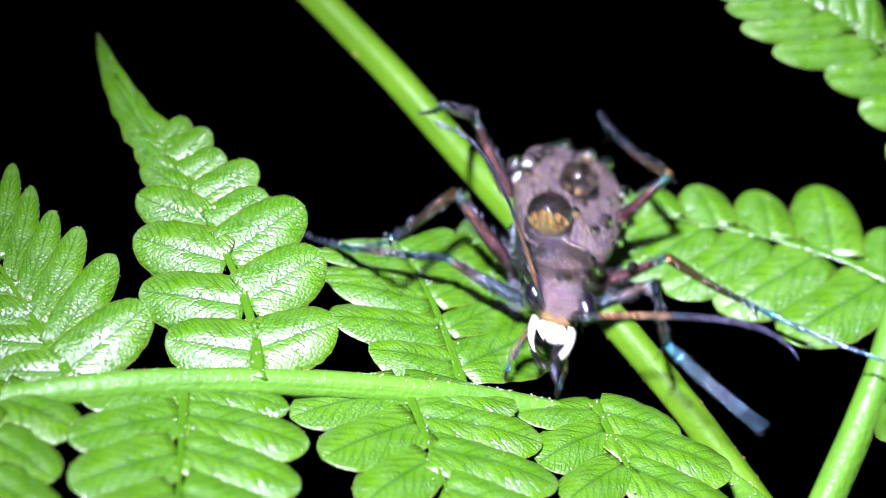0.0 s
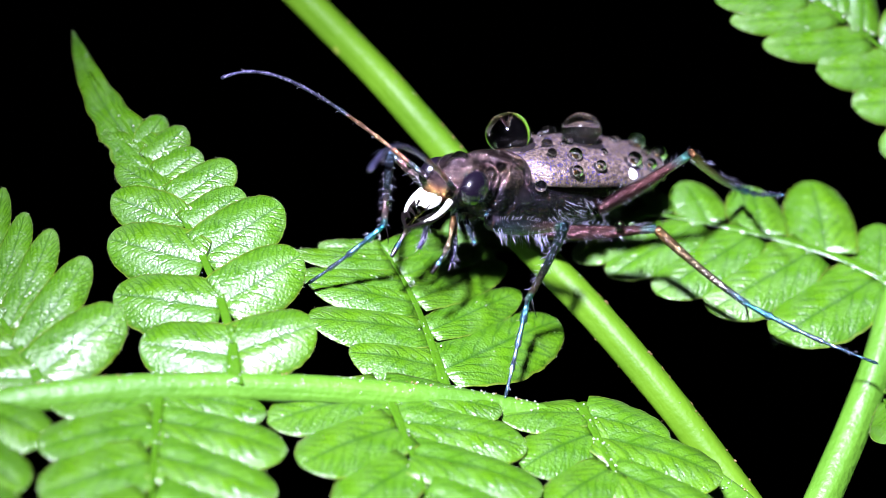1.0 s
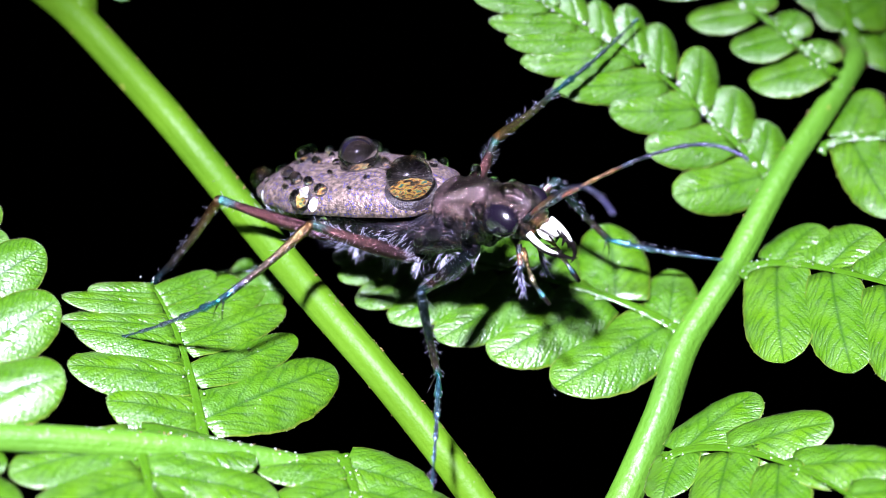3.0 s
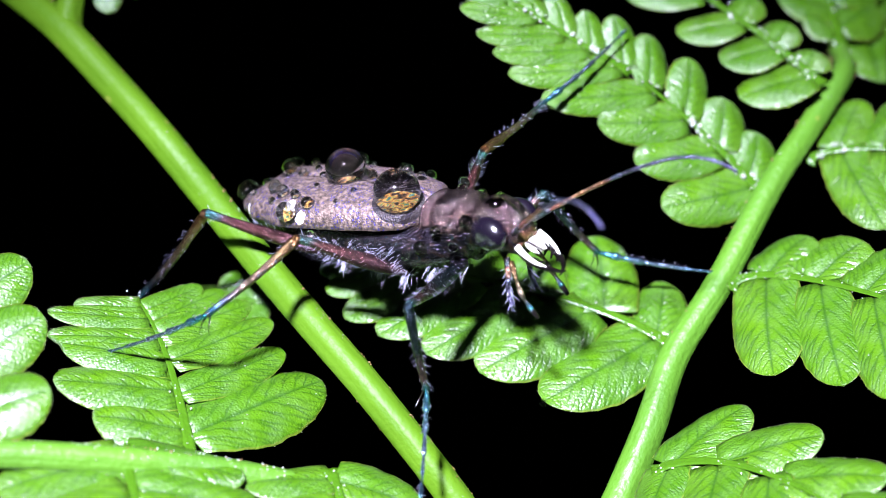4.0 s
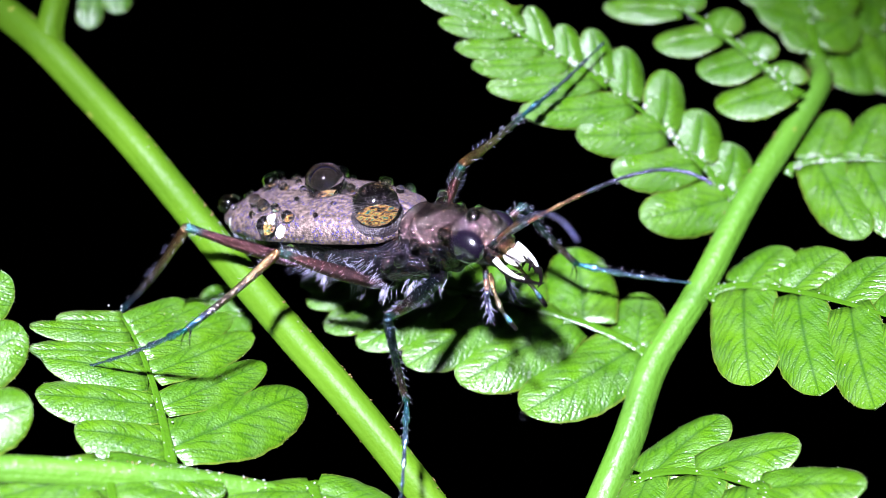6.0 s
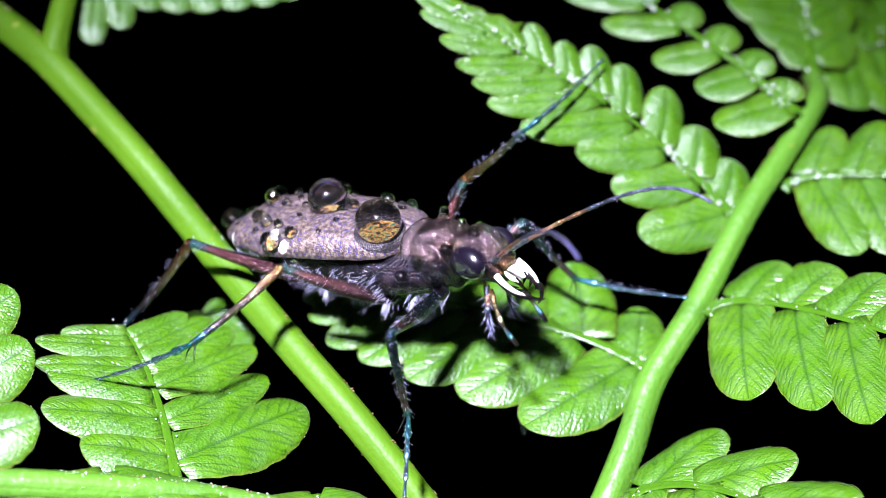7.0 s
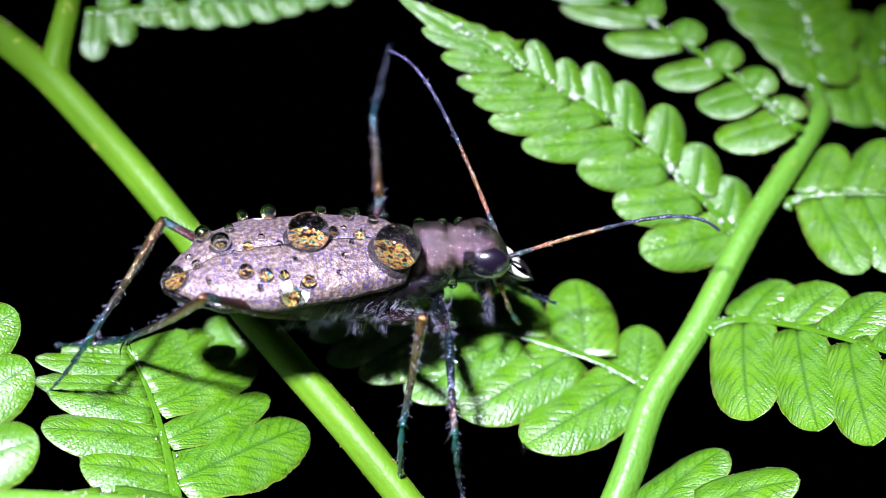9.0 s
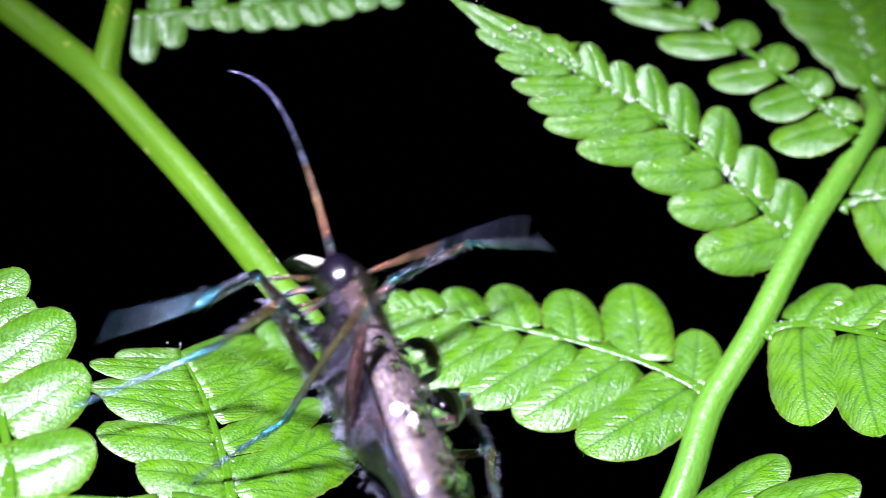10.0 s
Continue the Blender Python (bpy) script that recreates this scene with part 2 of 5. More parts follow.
FEELER = cuticle("antenna_shell", [(0.3, (0.012, 0.012, 0.022)), (0.6, (0.07, 0.065, 0.11))], 0.7, 0.28, 9000, 0.00006,
                 along=[(0.0, (0.03, 0.02, 0.02)), (0.07, (0.02, 0.05, 0.03)), (0.13, (0.02, 0.015, 0.015)), (0.17, (0.30, 0.10, 0.04)), (0.26, (0.24, 0.13, 0.04)), (0.36, (0.15, 0.07, 0.03)), (0.43, (0.03, 0.05, 0.07)), (0.48, (0.014, 0.014, 0.02)), (1.0, (0.065, 0.06, 0.13))])
EYE = plain("eye", (0.0040, 0.0026, 0.0062), 0.24, 0.0, 9000, 0.000016)
EYE.node_tree.nodes["Principled BSDF"].inputs["Coat Weight"].default_value = 0.8
EYE.node_tree.nodes["Principled BSDF"].inputs["Coat Roughness"].default_value = 0.20
IVORY = plain("ivory", (0.56, 0.54, 0.47), 0.25, 0.0, 2500, 0.00001, 0.12)
BLACK = plain("black_horn", (0.004, 0.003, 0.003), 0.14)
GOLD = cuticle("face_shell", [(0.40, (0.02, 0.010, 0.012)), (0.52, (0.22, 0.09, 0.05)), (0.60, (0.30, 0.20, 0.05)), (0.68, (0.02, 0.10, 0.10))], 0.95, 0.18, 9000, 0.00008)
DOWN = plain("leaf_down", (0.30, 0.36, 0.18), 0.4, 0.0, 3000, 0.000001, 0.2)
SCALE = plain("brown_scale", (0.16, 0.10, 0.03), 0.6, 0.0, 4000, 0.00001, 0.5)
HAIR = plain("white_hair", (0.22, 0.22, 0.27), 0.30, 0.0, 3000, 0.000001, 0.2)


def link(name, bm, material, parent=None, label="", smooth=True):
    bmesh.ops.recalc_face_normals(bm, faces=bm.faces)
    me = bpy.data.meshes.new(name)
    bm.to_mesh(me)
    bm.free()
    for f in me.polygons:
        f.use_smooth = smooth
    me.materials.append(material)
    ob = new(name, me)
    ob.parent = parent
    if label:
        tagged(ob, label)
    return ob


def part(name, bm, material, parent, label=""):
    ob = link(name, bm, material, parent, label)
    return ob


def spline(points, steps):
    """Smooth line through the points (Catmull-Rom), with steps pieces for each gap."""
    pts = [Vector(p) for p in points]
    pts = [pts[0] * 2 - pts[1]] + pts + [pts[-1] * 2 - pts[-2]]
    line = []
    for a, b, c, d in zip(pts, pts[1:], pts[2:], pts[3:]):
        for k in range(steps):
            t = k / steps
            line.append(0.5 * ((2 * b) + (c - a) * t + (2 * a - 5 * b + 4 * c - d) * t * t + (3 * b - a - 3 * c + d) * t ** 3))
    return line + [pts[-2]]


def sweep(bm, line, radius, sides=12, profile=None, up=(0, 0, 1), flat=1.0, caps=True):
    """A tube along a line; radius(s) with s from 0 to 1; profile(angle) scales the ring; flat squashes it along up."""
    uv = bm.loops.layers.uv.verify()
    rings, total = [], len(line) - 1
    up = Vector(up)
    for i, p in enumerate(line):
        t = (line[min(i + 1, total)] - line[max(i - 1, 0)]).normalized()
        b = t.cross(up)
        b = b.normalized() if b.length > 1e-5 else t.orthogonal().normalized()
        u = b.cross(t)
        r = radius(i / total)
        ring = []
        for k in range(sides):
            a = 2 * math.pi * k / sides
            q = r * (profile(a, i / total) if profile else 1.0)
            ring.append(bm.verts.new(p + b * (math.cos(a) * q) + u * (math.sin(a) * q * flat)))
        rings.append(ring)
    for i, (r0, r1) in enumerate(zip(rings, rings[1:])):
        for k in range(sides):
            f = bm.faces.new((r0[k], r0[(k + 1) % sides], r1[(k + 1) % sides], r1[k]))
            for lp, c in zip(f.loops, ((i, k), (i, k + 1), (i + 1, k + 1), (i + 1, k))):
                lp[uv].uv = (c[0] / total, c[1] / sides)
    if caps:
        for r in (rings[0], rings[-1]):
            bm.faces.new(r)


# ---- forest floor, far below the fern ----
bm = bmesh.new()
bmesh.ops.create_grid(bm, x_segments=40, y_segments=40, size=60)
for v in bm.verts:
    v.co.z = 0.05 * noise.noise(v.co * 0.3)
ground = link("ground", bm, SOIL)
ground.location = (0, 0, -1.1)
tagged(ground, "dark leaf-littered forest floor at night", "ground", kind="structure")


# ---- fern ----
def pinnule_mesh(length, width, bend, seed, sharp=False, base=0.86):
    """One lobe of a fern leaf: a rounded blade with a sunken midvein, a scalloped rim, turned-down edges and real thickness."""
    rnd = random.Random(seed)
    nu, nv = (36 if sharp else 24), 12
    bm = bmesh.new()
    uv = bm.loops.layers.uv.verify()
    droop, curl, wave, ph = rnd.uniform(0.0, 0.05), rnd.uniform(0.13, 0.20), rnd.uniform(0.003, 0.009), rnd.uniform(0, 6)
    thick = 0.10 * MM
    sheets = []
    for sheet in (0, 1):
        rows = []
        for i in range(nu + 1):
            u = i / nu
            uu = math.sin(u * math.pi / 2) ** 0.85 if u < 1 else 1.0
            half = 0.5 * width * (base + (1 - base) * math.sin(min(uu / 0.45, 1) * math.pi / 2)) * max(1 - (max(uu - 0.42, 0) / 0.58) ** 2.3, 0.0) ** 0.5
            if sharp:
                half = 0.5 * width * (1 - uu) ** 0.75 * (0.92 + 0.13 * (1 - uu) * math.cos(uu * 34 + ph))
            half *= 1 + 0.014 * math.sin(uu * 42 + ph) + 0.008 * math.sin(uu * 97 + 2 * ph)
            row = []
            for j in range(nv + 1):
                v = 2 * j / nv - 1
                w = 2 * v * half / width
                x = length * uu
                y = v * half + bend * length * uu * uu + (0.035 * length * math.sin(math.pi * uu) if sharp else 0)
                z = curl * width * (0.30 - w * w) * min(1.0, 0.2 + 1.6 * uu) - 0.9 * curl * width * max(uu - 0.55, 0) ** 2 * 2.2 - droop * length * uu * uu
                z -= 0.05 * width * math.exp(-(w / 0.14) ** 2) * (1 - uu ** 3)
                z += wave * width * math.sin(uu * 8 * math.pi - abs(w) * 7 + ph) * abs(w)
                row.append(bm.verts.new((x, y, z - sheet * thick * (1 - 0.7 * abs(v) ** 4))))
            rows.append(row)
        sheets.append(rows)
    for sheet, rows in enumerate(sheets):
        for i in range(nu):
            for j in range(nv):
                q = [(i, j), (i + 1, j), (i + 1, j + 1), (i, j + 1)]
                if sheet:
                    q.reverse()
                f = bm.faces.new([rows[a][b] for a, b in q])
                for lp, (a, b) in zip(f.loops, q):
                    lp[uv].uv = (a / nu, b / nv)
    rim = [(i, 0) for i in range(nu)] + [(nu, j) for j in range(nv)] + [(i, nv) for i in range(nu, 0, -1)] + [(0, j) for j in range(nv, 0, -1)]
    for (a, b), (c, d) in zip(rim, rim[1:] + rim[:1]):
        f = bm.faces.new((sheets[0][a][b], sheets[1][a][b], sheets[1][c][d], sheets[0][c][d]))
        for lp in f.loops:
            lp[uv].uv = (0.97, 0.03)
    return bm


LOBES = [0]
DEW, FUZZ = {}, {}


def pinna(parent, base, mid, tip, normal, rib, lobes, label, wet_look=1.0):
    """One leaflet of a frond: a tapered midrib (the part) with its lobes, each (place along the rib, length, turn from the rib, width) in mm."""
    b, m, e, nrm = Vector(base) * MM, Vector(mid) * MM, Vector(tip) * MM, Vector(normal).normalized()
    c = 2 * m - (b + e) / 2

    def at(s):
        return (1 - s) ** 2 * b + 2 * s * (1 - s) * c + s * s * e

    line = [at(k / 24) - b + nrm * ((0.03 if k > 0 else -0.3) * rib * MM) for k in range(-1, 23)]
    bm = bmesh.new()
    sweep(bm, line, lambda s: 0.80 * rib * MM * (1 - 0.8 * s) * (1 + 0.9 * math.exp(-s / 0.05)), 16, lambda a, s: 1 - 0.30 * math.exp(-((a - 1.57) / 0.30) ** 2), nrm, 0.34)
    pin = part("pinna", bm, RIB, parent)
    pin.location = b
    if label != "bright green":
        tagged(pin, label)
    for s, length, turn, width in lobes:
        LOBES[0] += 1
        rnd = random.Random(LOBES[0])
        t = (at(min(s + 0.01, 1)) - at(max(s - 0.01, 0))).normalized()
        side = nrm.cross(t)
        a = radians(turn)
        d = t * math.cos(a) + side * math.sin(a)
        z = (nrm + 0.10 * Vector((rnd.uniform(-1, 1), rnd.uniform(-1, 1), rnd.uniform(-1, 1)))).normalized()
        y = z.cross(d).normalized()
        z = d.cross(y)
        bend = 0.06 * (-1 if turn > 0 else 1)
        me = pinnule_mesh((length * 1.01 + 0.05) * MM, width * 1.07 * MM, bend, LOBES[0], abs(turn) < 22 and length > 3, 0.86 if abs(turn) > 66 else 0.66)
        lobe = part("pinnule", me, LEAF, pin)
        p = at(s) - b + d * (0.15 * rib * MM) - nrm * (0.02 * rib * MM) + z * (rnd.uniform(-0.03, 0.01) * MM)
        lobe.matrix_basis = Matrix((d, y, z)).transposed().to_4x4()
        lobe.location = p
        fuzz = FUZZ.setdefault(pin, [])
        for i in range(2, len(lobe.data.vertices) // 26):
            for j, way in ((0, -1.0), (12, 1.0)):
                if rnd.random() < 0.75:
                    q = lobe.matrix_basis @ lobe.data.vertices[i * 13 + j].co
                    fuzz.append((q, (y * way + d * rnd.uniform(0.2, 1.2) + z * rnd.uniform(-0.5, 0.3)).normalized(), rnd.uniform(0.03, 0.09)))
        spots = DEW.setdefault(pin, [])
        for k in range(int(3 + 0.5 * length * width * 0.5)):
            if rnd.random() < 0.35:
                i = rnd.randrange(2, 18) * 13 + rnd.randrange(2, 11)
                q = lobe.matrix_basis @ lobe.data.vertices[i].co
                spots.append((q, z, rnd.choice((0.012, 0.016, 0.02, 0.03))))
    rnd = random.Random(LOBES[0] + 900)
    for k in range(int(30 * wet_look)):
        s = rnd.random() ** 1.3
        off = nrm.cross((e - b).normalized()) * rnd.uniform(-1.3, 1.3) * rib * MM
        spots.append((at(s) - b + off + nrm * (0.20 * rib * MM), nrm, (0.5 + 0.5 * wet_look) * rnd.choice((0.014, 0.02, 0.03, 0.045))))
    if wet_look > 1.2:
        # larger beads strung along the groove of the midrib
        for k in range(12):
            s = 0.05 + 0.75 * rnd.random()
            off = nrm.cross((e - b).normalized()) * rnd.uniform(-0.9, 0.9) * rib * MM
            spots.append((at(s) - b + off + nrm * (0.22 * rib * MM), nrm, rnd.uniform(0.07, 0.13)))
    return pin


def stalk(parent, line, r0, r1, material=None, name="rachis"):
    """A grooved fern stalk through the points (mm), with radius r0 at its start and r1 at its end."""
    pts = spline([Vector(p) * MM for p in line], 10)
    bm = bmesh.new()
    sweep(bm, pts, lambda s: (r0 + (r1 - r0) * s) * MM, 20,
          lambda a, s: 1 + 0.07 * math.cos(3 * a + 0.8) + 0.05 * math.cos(7 * a) - 0.16 * math.exp(-((a - 1.9) / 0.28) ** 2) + 0.02 * noise.noise(Vector((a * 2, s * 60, 3))))
    return part(name, bm, material or STALK, parent)


def frond(label):
    ob = new("fern_frond")
    tagged(ob, label, "fern", "fern fronds")
    return [ob]


FRONT_LINE = [(-31.12, -15.97, 2.3), (-27.95, -14.59, 1.89), (-23.36, -13.28, 1.41), (-18.64, -12.06, 0.37), (-14.21, -11.2, -0.78), (-9.86, -10.37, -2.24), (-5.84, -9.92, -3.83), (-2.21, -9.97, -5.38), (1.24, -10.44, -7.4), (4.59, -11.29, -10.43)]
STEM_LINE = [(-22.4, 16.64, 3.48), (-20.11, 14.77, 2.82), (-18.64, 13.33, 2.64), (-17.23, 11.85, 2.4), (-15.4, 9.96, 1.56), (-13.04, 7.41, 0.48), (-10.8, 4.97, -0.85), (-8.21, 1.67, -1.99), (-5.79, -1.38, -2.89), (-3.47, -3.96, -4.01), (-1.2, -6.39, -5.51), (0.56, -8.17, -6.99), (4.06, -11.81, -10.13)]
STEM_FORK = [(-17.05, 11.62, 2.15), (-17.1, 12.38, 2.71), (-16.96, 13.38, 3.25), (-16.76, 14.87, 3.77), (-16.6, 16.77, 4.33)]
SIDE_LINE = [(5.33, -10.39, -9.3), (7.13, -7.04, -7.81), (8.51, -4.28, -6.25), (9.62, -1.5, -4.95), (11.72, 1.57, -3.49), (14.22, 5.89, -1.68), (16.35, 9.3, -0.88), (18.11, 12.43, -0.4), (18.55, 15.6, -1.7), (18.3, 19.5, -2.6), (17.75, 24.0, -2.4)]
front = frond("bright green fern frond beaded with dew, lit by a torch")
side = frond("bright green fern frond with rounded leaflets, partly out of focus")
stem = frond("thick green fern stem with a forked top, running under the beetle")
stalk(front[0], FRONT_LINE, 0.60, 0.55)
stalk(side[0], SIDE_LINE, 0.74, 0.40)
stalk(stem[0], STEM_LINE, 0.76, 0.68, OLD_STEM)
stalk(stem[0], STEM_FORK, 0.68, 0.48, OLD_STEM)
front.append(pinna(front[0], (-18.29, -11.9, 0.86), (-20.48, -4.36, 1.51), (-26.99, 7.61, 2.6), (0.03, -0.34, 0.94), 0.3, [
    (0.095, 3.74, 77.0, 2.79), (0.27, 4.61, 64.0, 2.87), (0.415, 4.32, 51.7, 2.76), (0.53, 3.58, 41.5, 2.09), (0.605, 3.1, 27.4, 1.52), (0.665, 2.63, 28.2, 1.16), (0.72, 2.23, 31.0, 0.98), (0.105, 3.42, -79.4, 2.8), (0.285, 3.91, -73.6, 2.8), (0.435, 4.09, -75.6, 2.72), (0.51, 2.87, -74.5, 2.12), (0.59, 3.08, -80.2, 1.99), (0.65, 2.07, -76.9, 1.92), (0.695, 2.23, -67.5, 1.57), (0.735, 1.85, -59.3, 1.18), (0.69, 9.38, 2.4, 2.46)], 'bright green'))
front.append(pinna(front[0], (-10.15, -9.21, -2.46), (-11.57, -4.03, -2.27), (-13.27, -0.68, -1.92), (0.272, 0.038, 0.962), 0.28, [
    (0.1, 3.56, 82.8, 2.9), (0.295, 4.81, 85.8, 2.63), (0.455, 4.32, 73.3, 2.22), (0.6, 4.44, 81.0, 1.66), (0.76, 4.07, 76.0, 1.36), (0.855, 2.74, 74.5, 1.16), (0.075, 7.22, -63.4, 3.37), (0.27, 5.69, -65.5, 1.89), (0.465, 5.55, -70.2, 1.84), (0.635, 4.86, -76.8, 1.53), (0.74, 4.02, -74.7, 1.31), (0.835, 3.06, -80.1, 1.22)], 'bright green'))
front.append(pinna(front[0], (-25.46, -13.05, 1.6), (-27.38, -9.9, 1.88), (-32.35, -1.65, 2.64), (0.03, -0.34, 0.94), 0.3, [
    (0.16, 4.27, -81.1, 2.6), (0.34, 5.02, -60.2, 1.74), (0.465, 5.05, -49.6, 1.47), (0.565, 4.76, -44.3, 1.24), (0.64, 5.23, -38.1, 1.07), (0.725, 5.26, -36.1, 0.98), (0.145, 2.66, 59.4, 2.61), (0.365, 2.79, 56.1, 2.21), (0.49, 3.21, 49.5, 1.82), (0.6, 3.39, 44.5, 1.59), (0.705, 3.55, 39.2, 1.41)], 'bright green'))
front.append(pinna(front[0], (-21.15, -12.09, 0.84), (-20.91, -15.79, 1.33), (-20.63, -20.96, 2.04), (0.191, 0.142, 0.971), 0.34, [
    (0.115, 4.06, -73.0, 2.27), (0.355, 4.62, -65.1, 2.7), (0.61, 4.52, -61.0, 2.88), (0.835, 4.2, -57.6, 2.9), (0.115, 4.05, 86.5, 2.48), (0.335, 4.89, 80.6, 3.19), (0.575, 4.67, 75.1, 3.03), (0.835, 4.4, 75.5, 3.24)], 'bright green'))
front.append(pinna(front[0], (-12.6, -10.17, -1.39), (-11.66, -13.47, -1.1), (-10.56, -17.71, -0.7), (0.191, 0.142, 0.971), 0.34, [
    (0.09, 5.16, -78.5, 2.58), (0.385, 4.82, -67.8, 3.06), (0.67, 4.21, -56.6, 2.69), (0.06, 4.59, 74.7, 2.6), (0.335, 5.08, 75.0, 2.95), (0.59, 5.15, 66.8, 3.27), (0.86, 4.59, 59.2, 3.11)], 'bright green'))
front.append(pinna(front[0], (-4.63, -9.39, -3.55), (-3.86, -12.02, -3.3), (-2.77, -16.02, -2.93), (0.191, 0.142, 0.971), 0.34, [
    (0.085, 3.52, -91.6, 2.13), (0.33, 3.85, -67.0, 2.65), (0.645, 3.85, -58.7, 2.38), (0.085, 3.56, 60.6, 2.96), (0.33, 5.28, 59.7, 3.95), (0.645, 5.03, 45.4, 3.72)], 'bright green'))
front.append(pinna(front[0], (-28.14, -14.11, 2.39), (-27.9, -16.84, 2.74), (-27.57, -21.3, 3.33), (0.191, 0.142, 0.971), 0.34, [
    (0.16, 3.45, 67.4, 3.19), (0.54, 3.16, 53.8, 2.74), (0.81, 3.57, 51.6, 2.76), (0.23, 3.43, -46.9, 2.61), (0.54, 3.6, -42.9, 2.46)], 'bright green'))
side.append(pinna(side[0], (9.87, -0.88, -5.12), (4.8, 1.71, -4.46), (-4.14, 3.27, -3.63), (0.074, -0.104, 0.992), 0.36, [
    (0.12, 3.06, -67.1, 2.27), (0.34, 4.39, -67.4, 3.04), (0.55, 2.99, -71.7, 2.55), (0.695, 2.71, -61.0, 2.24), (0.815, 2.09, -55.9, 1.97), (0.9, 1.6, -47.7, 1.59), (0.955, 1.25, -47.7, 1.19), (0.125, 6.0, 76.0, 3.3), (0.39, 5.89, 61.1, 3.17), (0.58, 5.68, 57.1, 2.7), (0.725, 5.19, 52.4, 2.3), (0.83, 4.51, 49.2, 1.88), (0.915, 3.18, 41.4, 1.49), (0.97, 2.05, 30.0, 1.25)], 'bright green', 1.15))
side.append(pinna(side[0], (12.2, 1.16, -3.17), (15.64, -0.09, -1.82), (22.29, -6.69, 0.99), (-0.352, 0.042, 0.935), 0.36, [
    (0.265, 5.87, -75.6, 2.97), (0.505, 6.05, -55.6, 2.7), (0.675, 6.09, -50.5, 2.53), (0.8, 5.94, -46.8, 2.2), (0.9, 5.28, -45.1, 1.86), (0.26, 2.65, 64.9, 3.06), (0.475, 2.87, 73.8, 3.34), (0.645, 2.93, 80.8, 3.03), (0.785, 2.98, 86.2, 2.41), (0.885, 2.73, 82.3, 2.09)], 'bright green', 1.15))
side.append(pinna(side[0], (8.69, -7.01, -5.92), (12.29, -9.05, -3.78), (16.14, -15.48, -0.59), (-0.417, 0.192, 0.888), 0.34, [
    (0.055, 2.65, -103.9, 2.26), (0.32, 4.35, -69.0, 2.89), (0.555, 4.97, -49.0, 2.6), (0.05, 4.27, 47.3, 2.98), (0.31, 4.35, 33.2, 2.89), (0.6, 4.5, 30.3, 2.58), (0.825, 3.42, 36.4, 2.24)], 'bright green'))
side.append(pinna(side[0], (13.93, 5.98, -2.18), (10.96, 7.93, 0.07), (7.41, 9.64, 2.41), (0.329, -0.453, 0.829), 0.3, [
    (0.055, 4.6, 66.6, 2.33), (0.315, 4.1, 56.7, 2.02), (0.55, 4.17, 50.7, 1.93), (0.76, 5.31, 49.5, 1.62), (0.1, 2.31, -62.8, 2.27), (0.33, 2.41, -60.9, 2.29), (0.57, 2.85, -65.7, 2.0), (0.795, 2.5, -61.0, 1.81), (0.94, 2.46, -50.9, 1.64)], 'bright green', 1.35))
side.append(pinna(side[0], (7.79, 9.44, 2.15), (3.87, 10.43, 4.25), (-1.07, 12.1, 7.12), (0.329, -0.453, 0.829), 0.22, [
    (0.02, 5.18, 36.1, 1.46), (0.215, 4.4, 37.7, 1.31), (0.355, 3.95, 37.0, 1.16), (0.5, 3.35, 32.1, 1.08), (0.63, 3.0, 22.8, 1.0), (0.19, 1.87, -61.4, 1.39), (0.335, 2.03, -50.2, 1.31), (0.47, 1.54, -32.6, 1.16), (0.585, 1.08, -5.5, 0.99), (0.515, 5.76, -1.7, 2.44)], 'bright green', 1.35))
side.append(pinna(side[0], (16.52, 10.53, 0.7), (12.53, 14.85, 1.6), (5.98, 20.64, 2.5), (-0.15, -0.05, 0.985), 0.3, [
    (0.04, 3.37, 74.9, 2.39), (0.245, 2.59, 71.5, 2.14), (0.405, 2.97, 60.2, 1.9), (0.56, 3.53, 41.7, 1.69), (0.69, 4.08, 31.5, 1.39), (0.815, 3.44, 29.4, 1.22), (0.08, 1.14, -71.0, 1.97), (0.27, 1.44, -86.1, 2.0), (0.42, 1.55, -78.2, 1.71), (0.57, 1.46, -79.5, 1.68), (0.7, 1.56, -66.1, 1.37)], 'bright green', 1.35))
side.append(pinna(side[0], (16.19, 7.76, -1.69), (19.02, 7.79, -1.05), (24.73, 5.56, -0.01), (-0.218, -0.102, 0.971), 0.3, [
    (0.305, 5.02, -75.6, 2.37), (0.555, 4.82, -65.2, 2.35), (0.735, 4.21, -61.9, 2.21), (0.285, 3.14, 70.5, 2.07), (0.525, 3.42, 79.2, 2.13), (0.71, 3.3, 77.8, 2.11)], 'bright green', 1.35))
side.append(pinna(side[0], (18.53, 16.24, -1.19), (17.9, 22.27, 0.1), (17.08, 28.37, 0.82), (0.302, -0.121, 0.946), 0.32, [
    (0.04, 1.68, 66.4, 2.2), (0.15, 2.7, 84.7, 2.4), (0.28, 3.64, 92.9, 2.5), (0.42, 4.26, 96.3, 2.5), (0.57, 4.28, 94.6, 2.4), (0.05, 3.08, -57.3, 2.6), (0.2, 3.8, -57.0, 2.6), (0.35, 4.1, -53.4, 2.6), (0.5, 4.12, -50.4, 2.4)], 'bright green', 1.35))
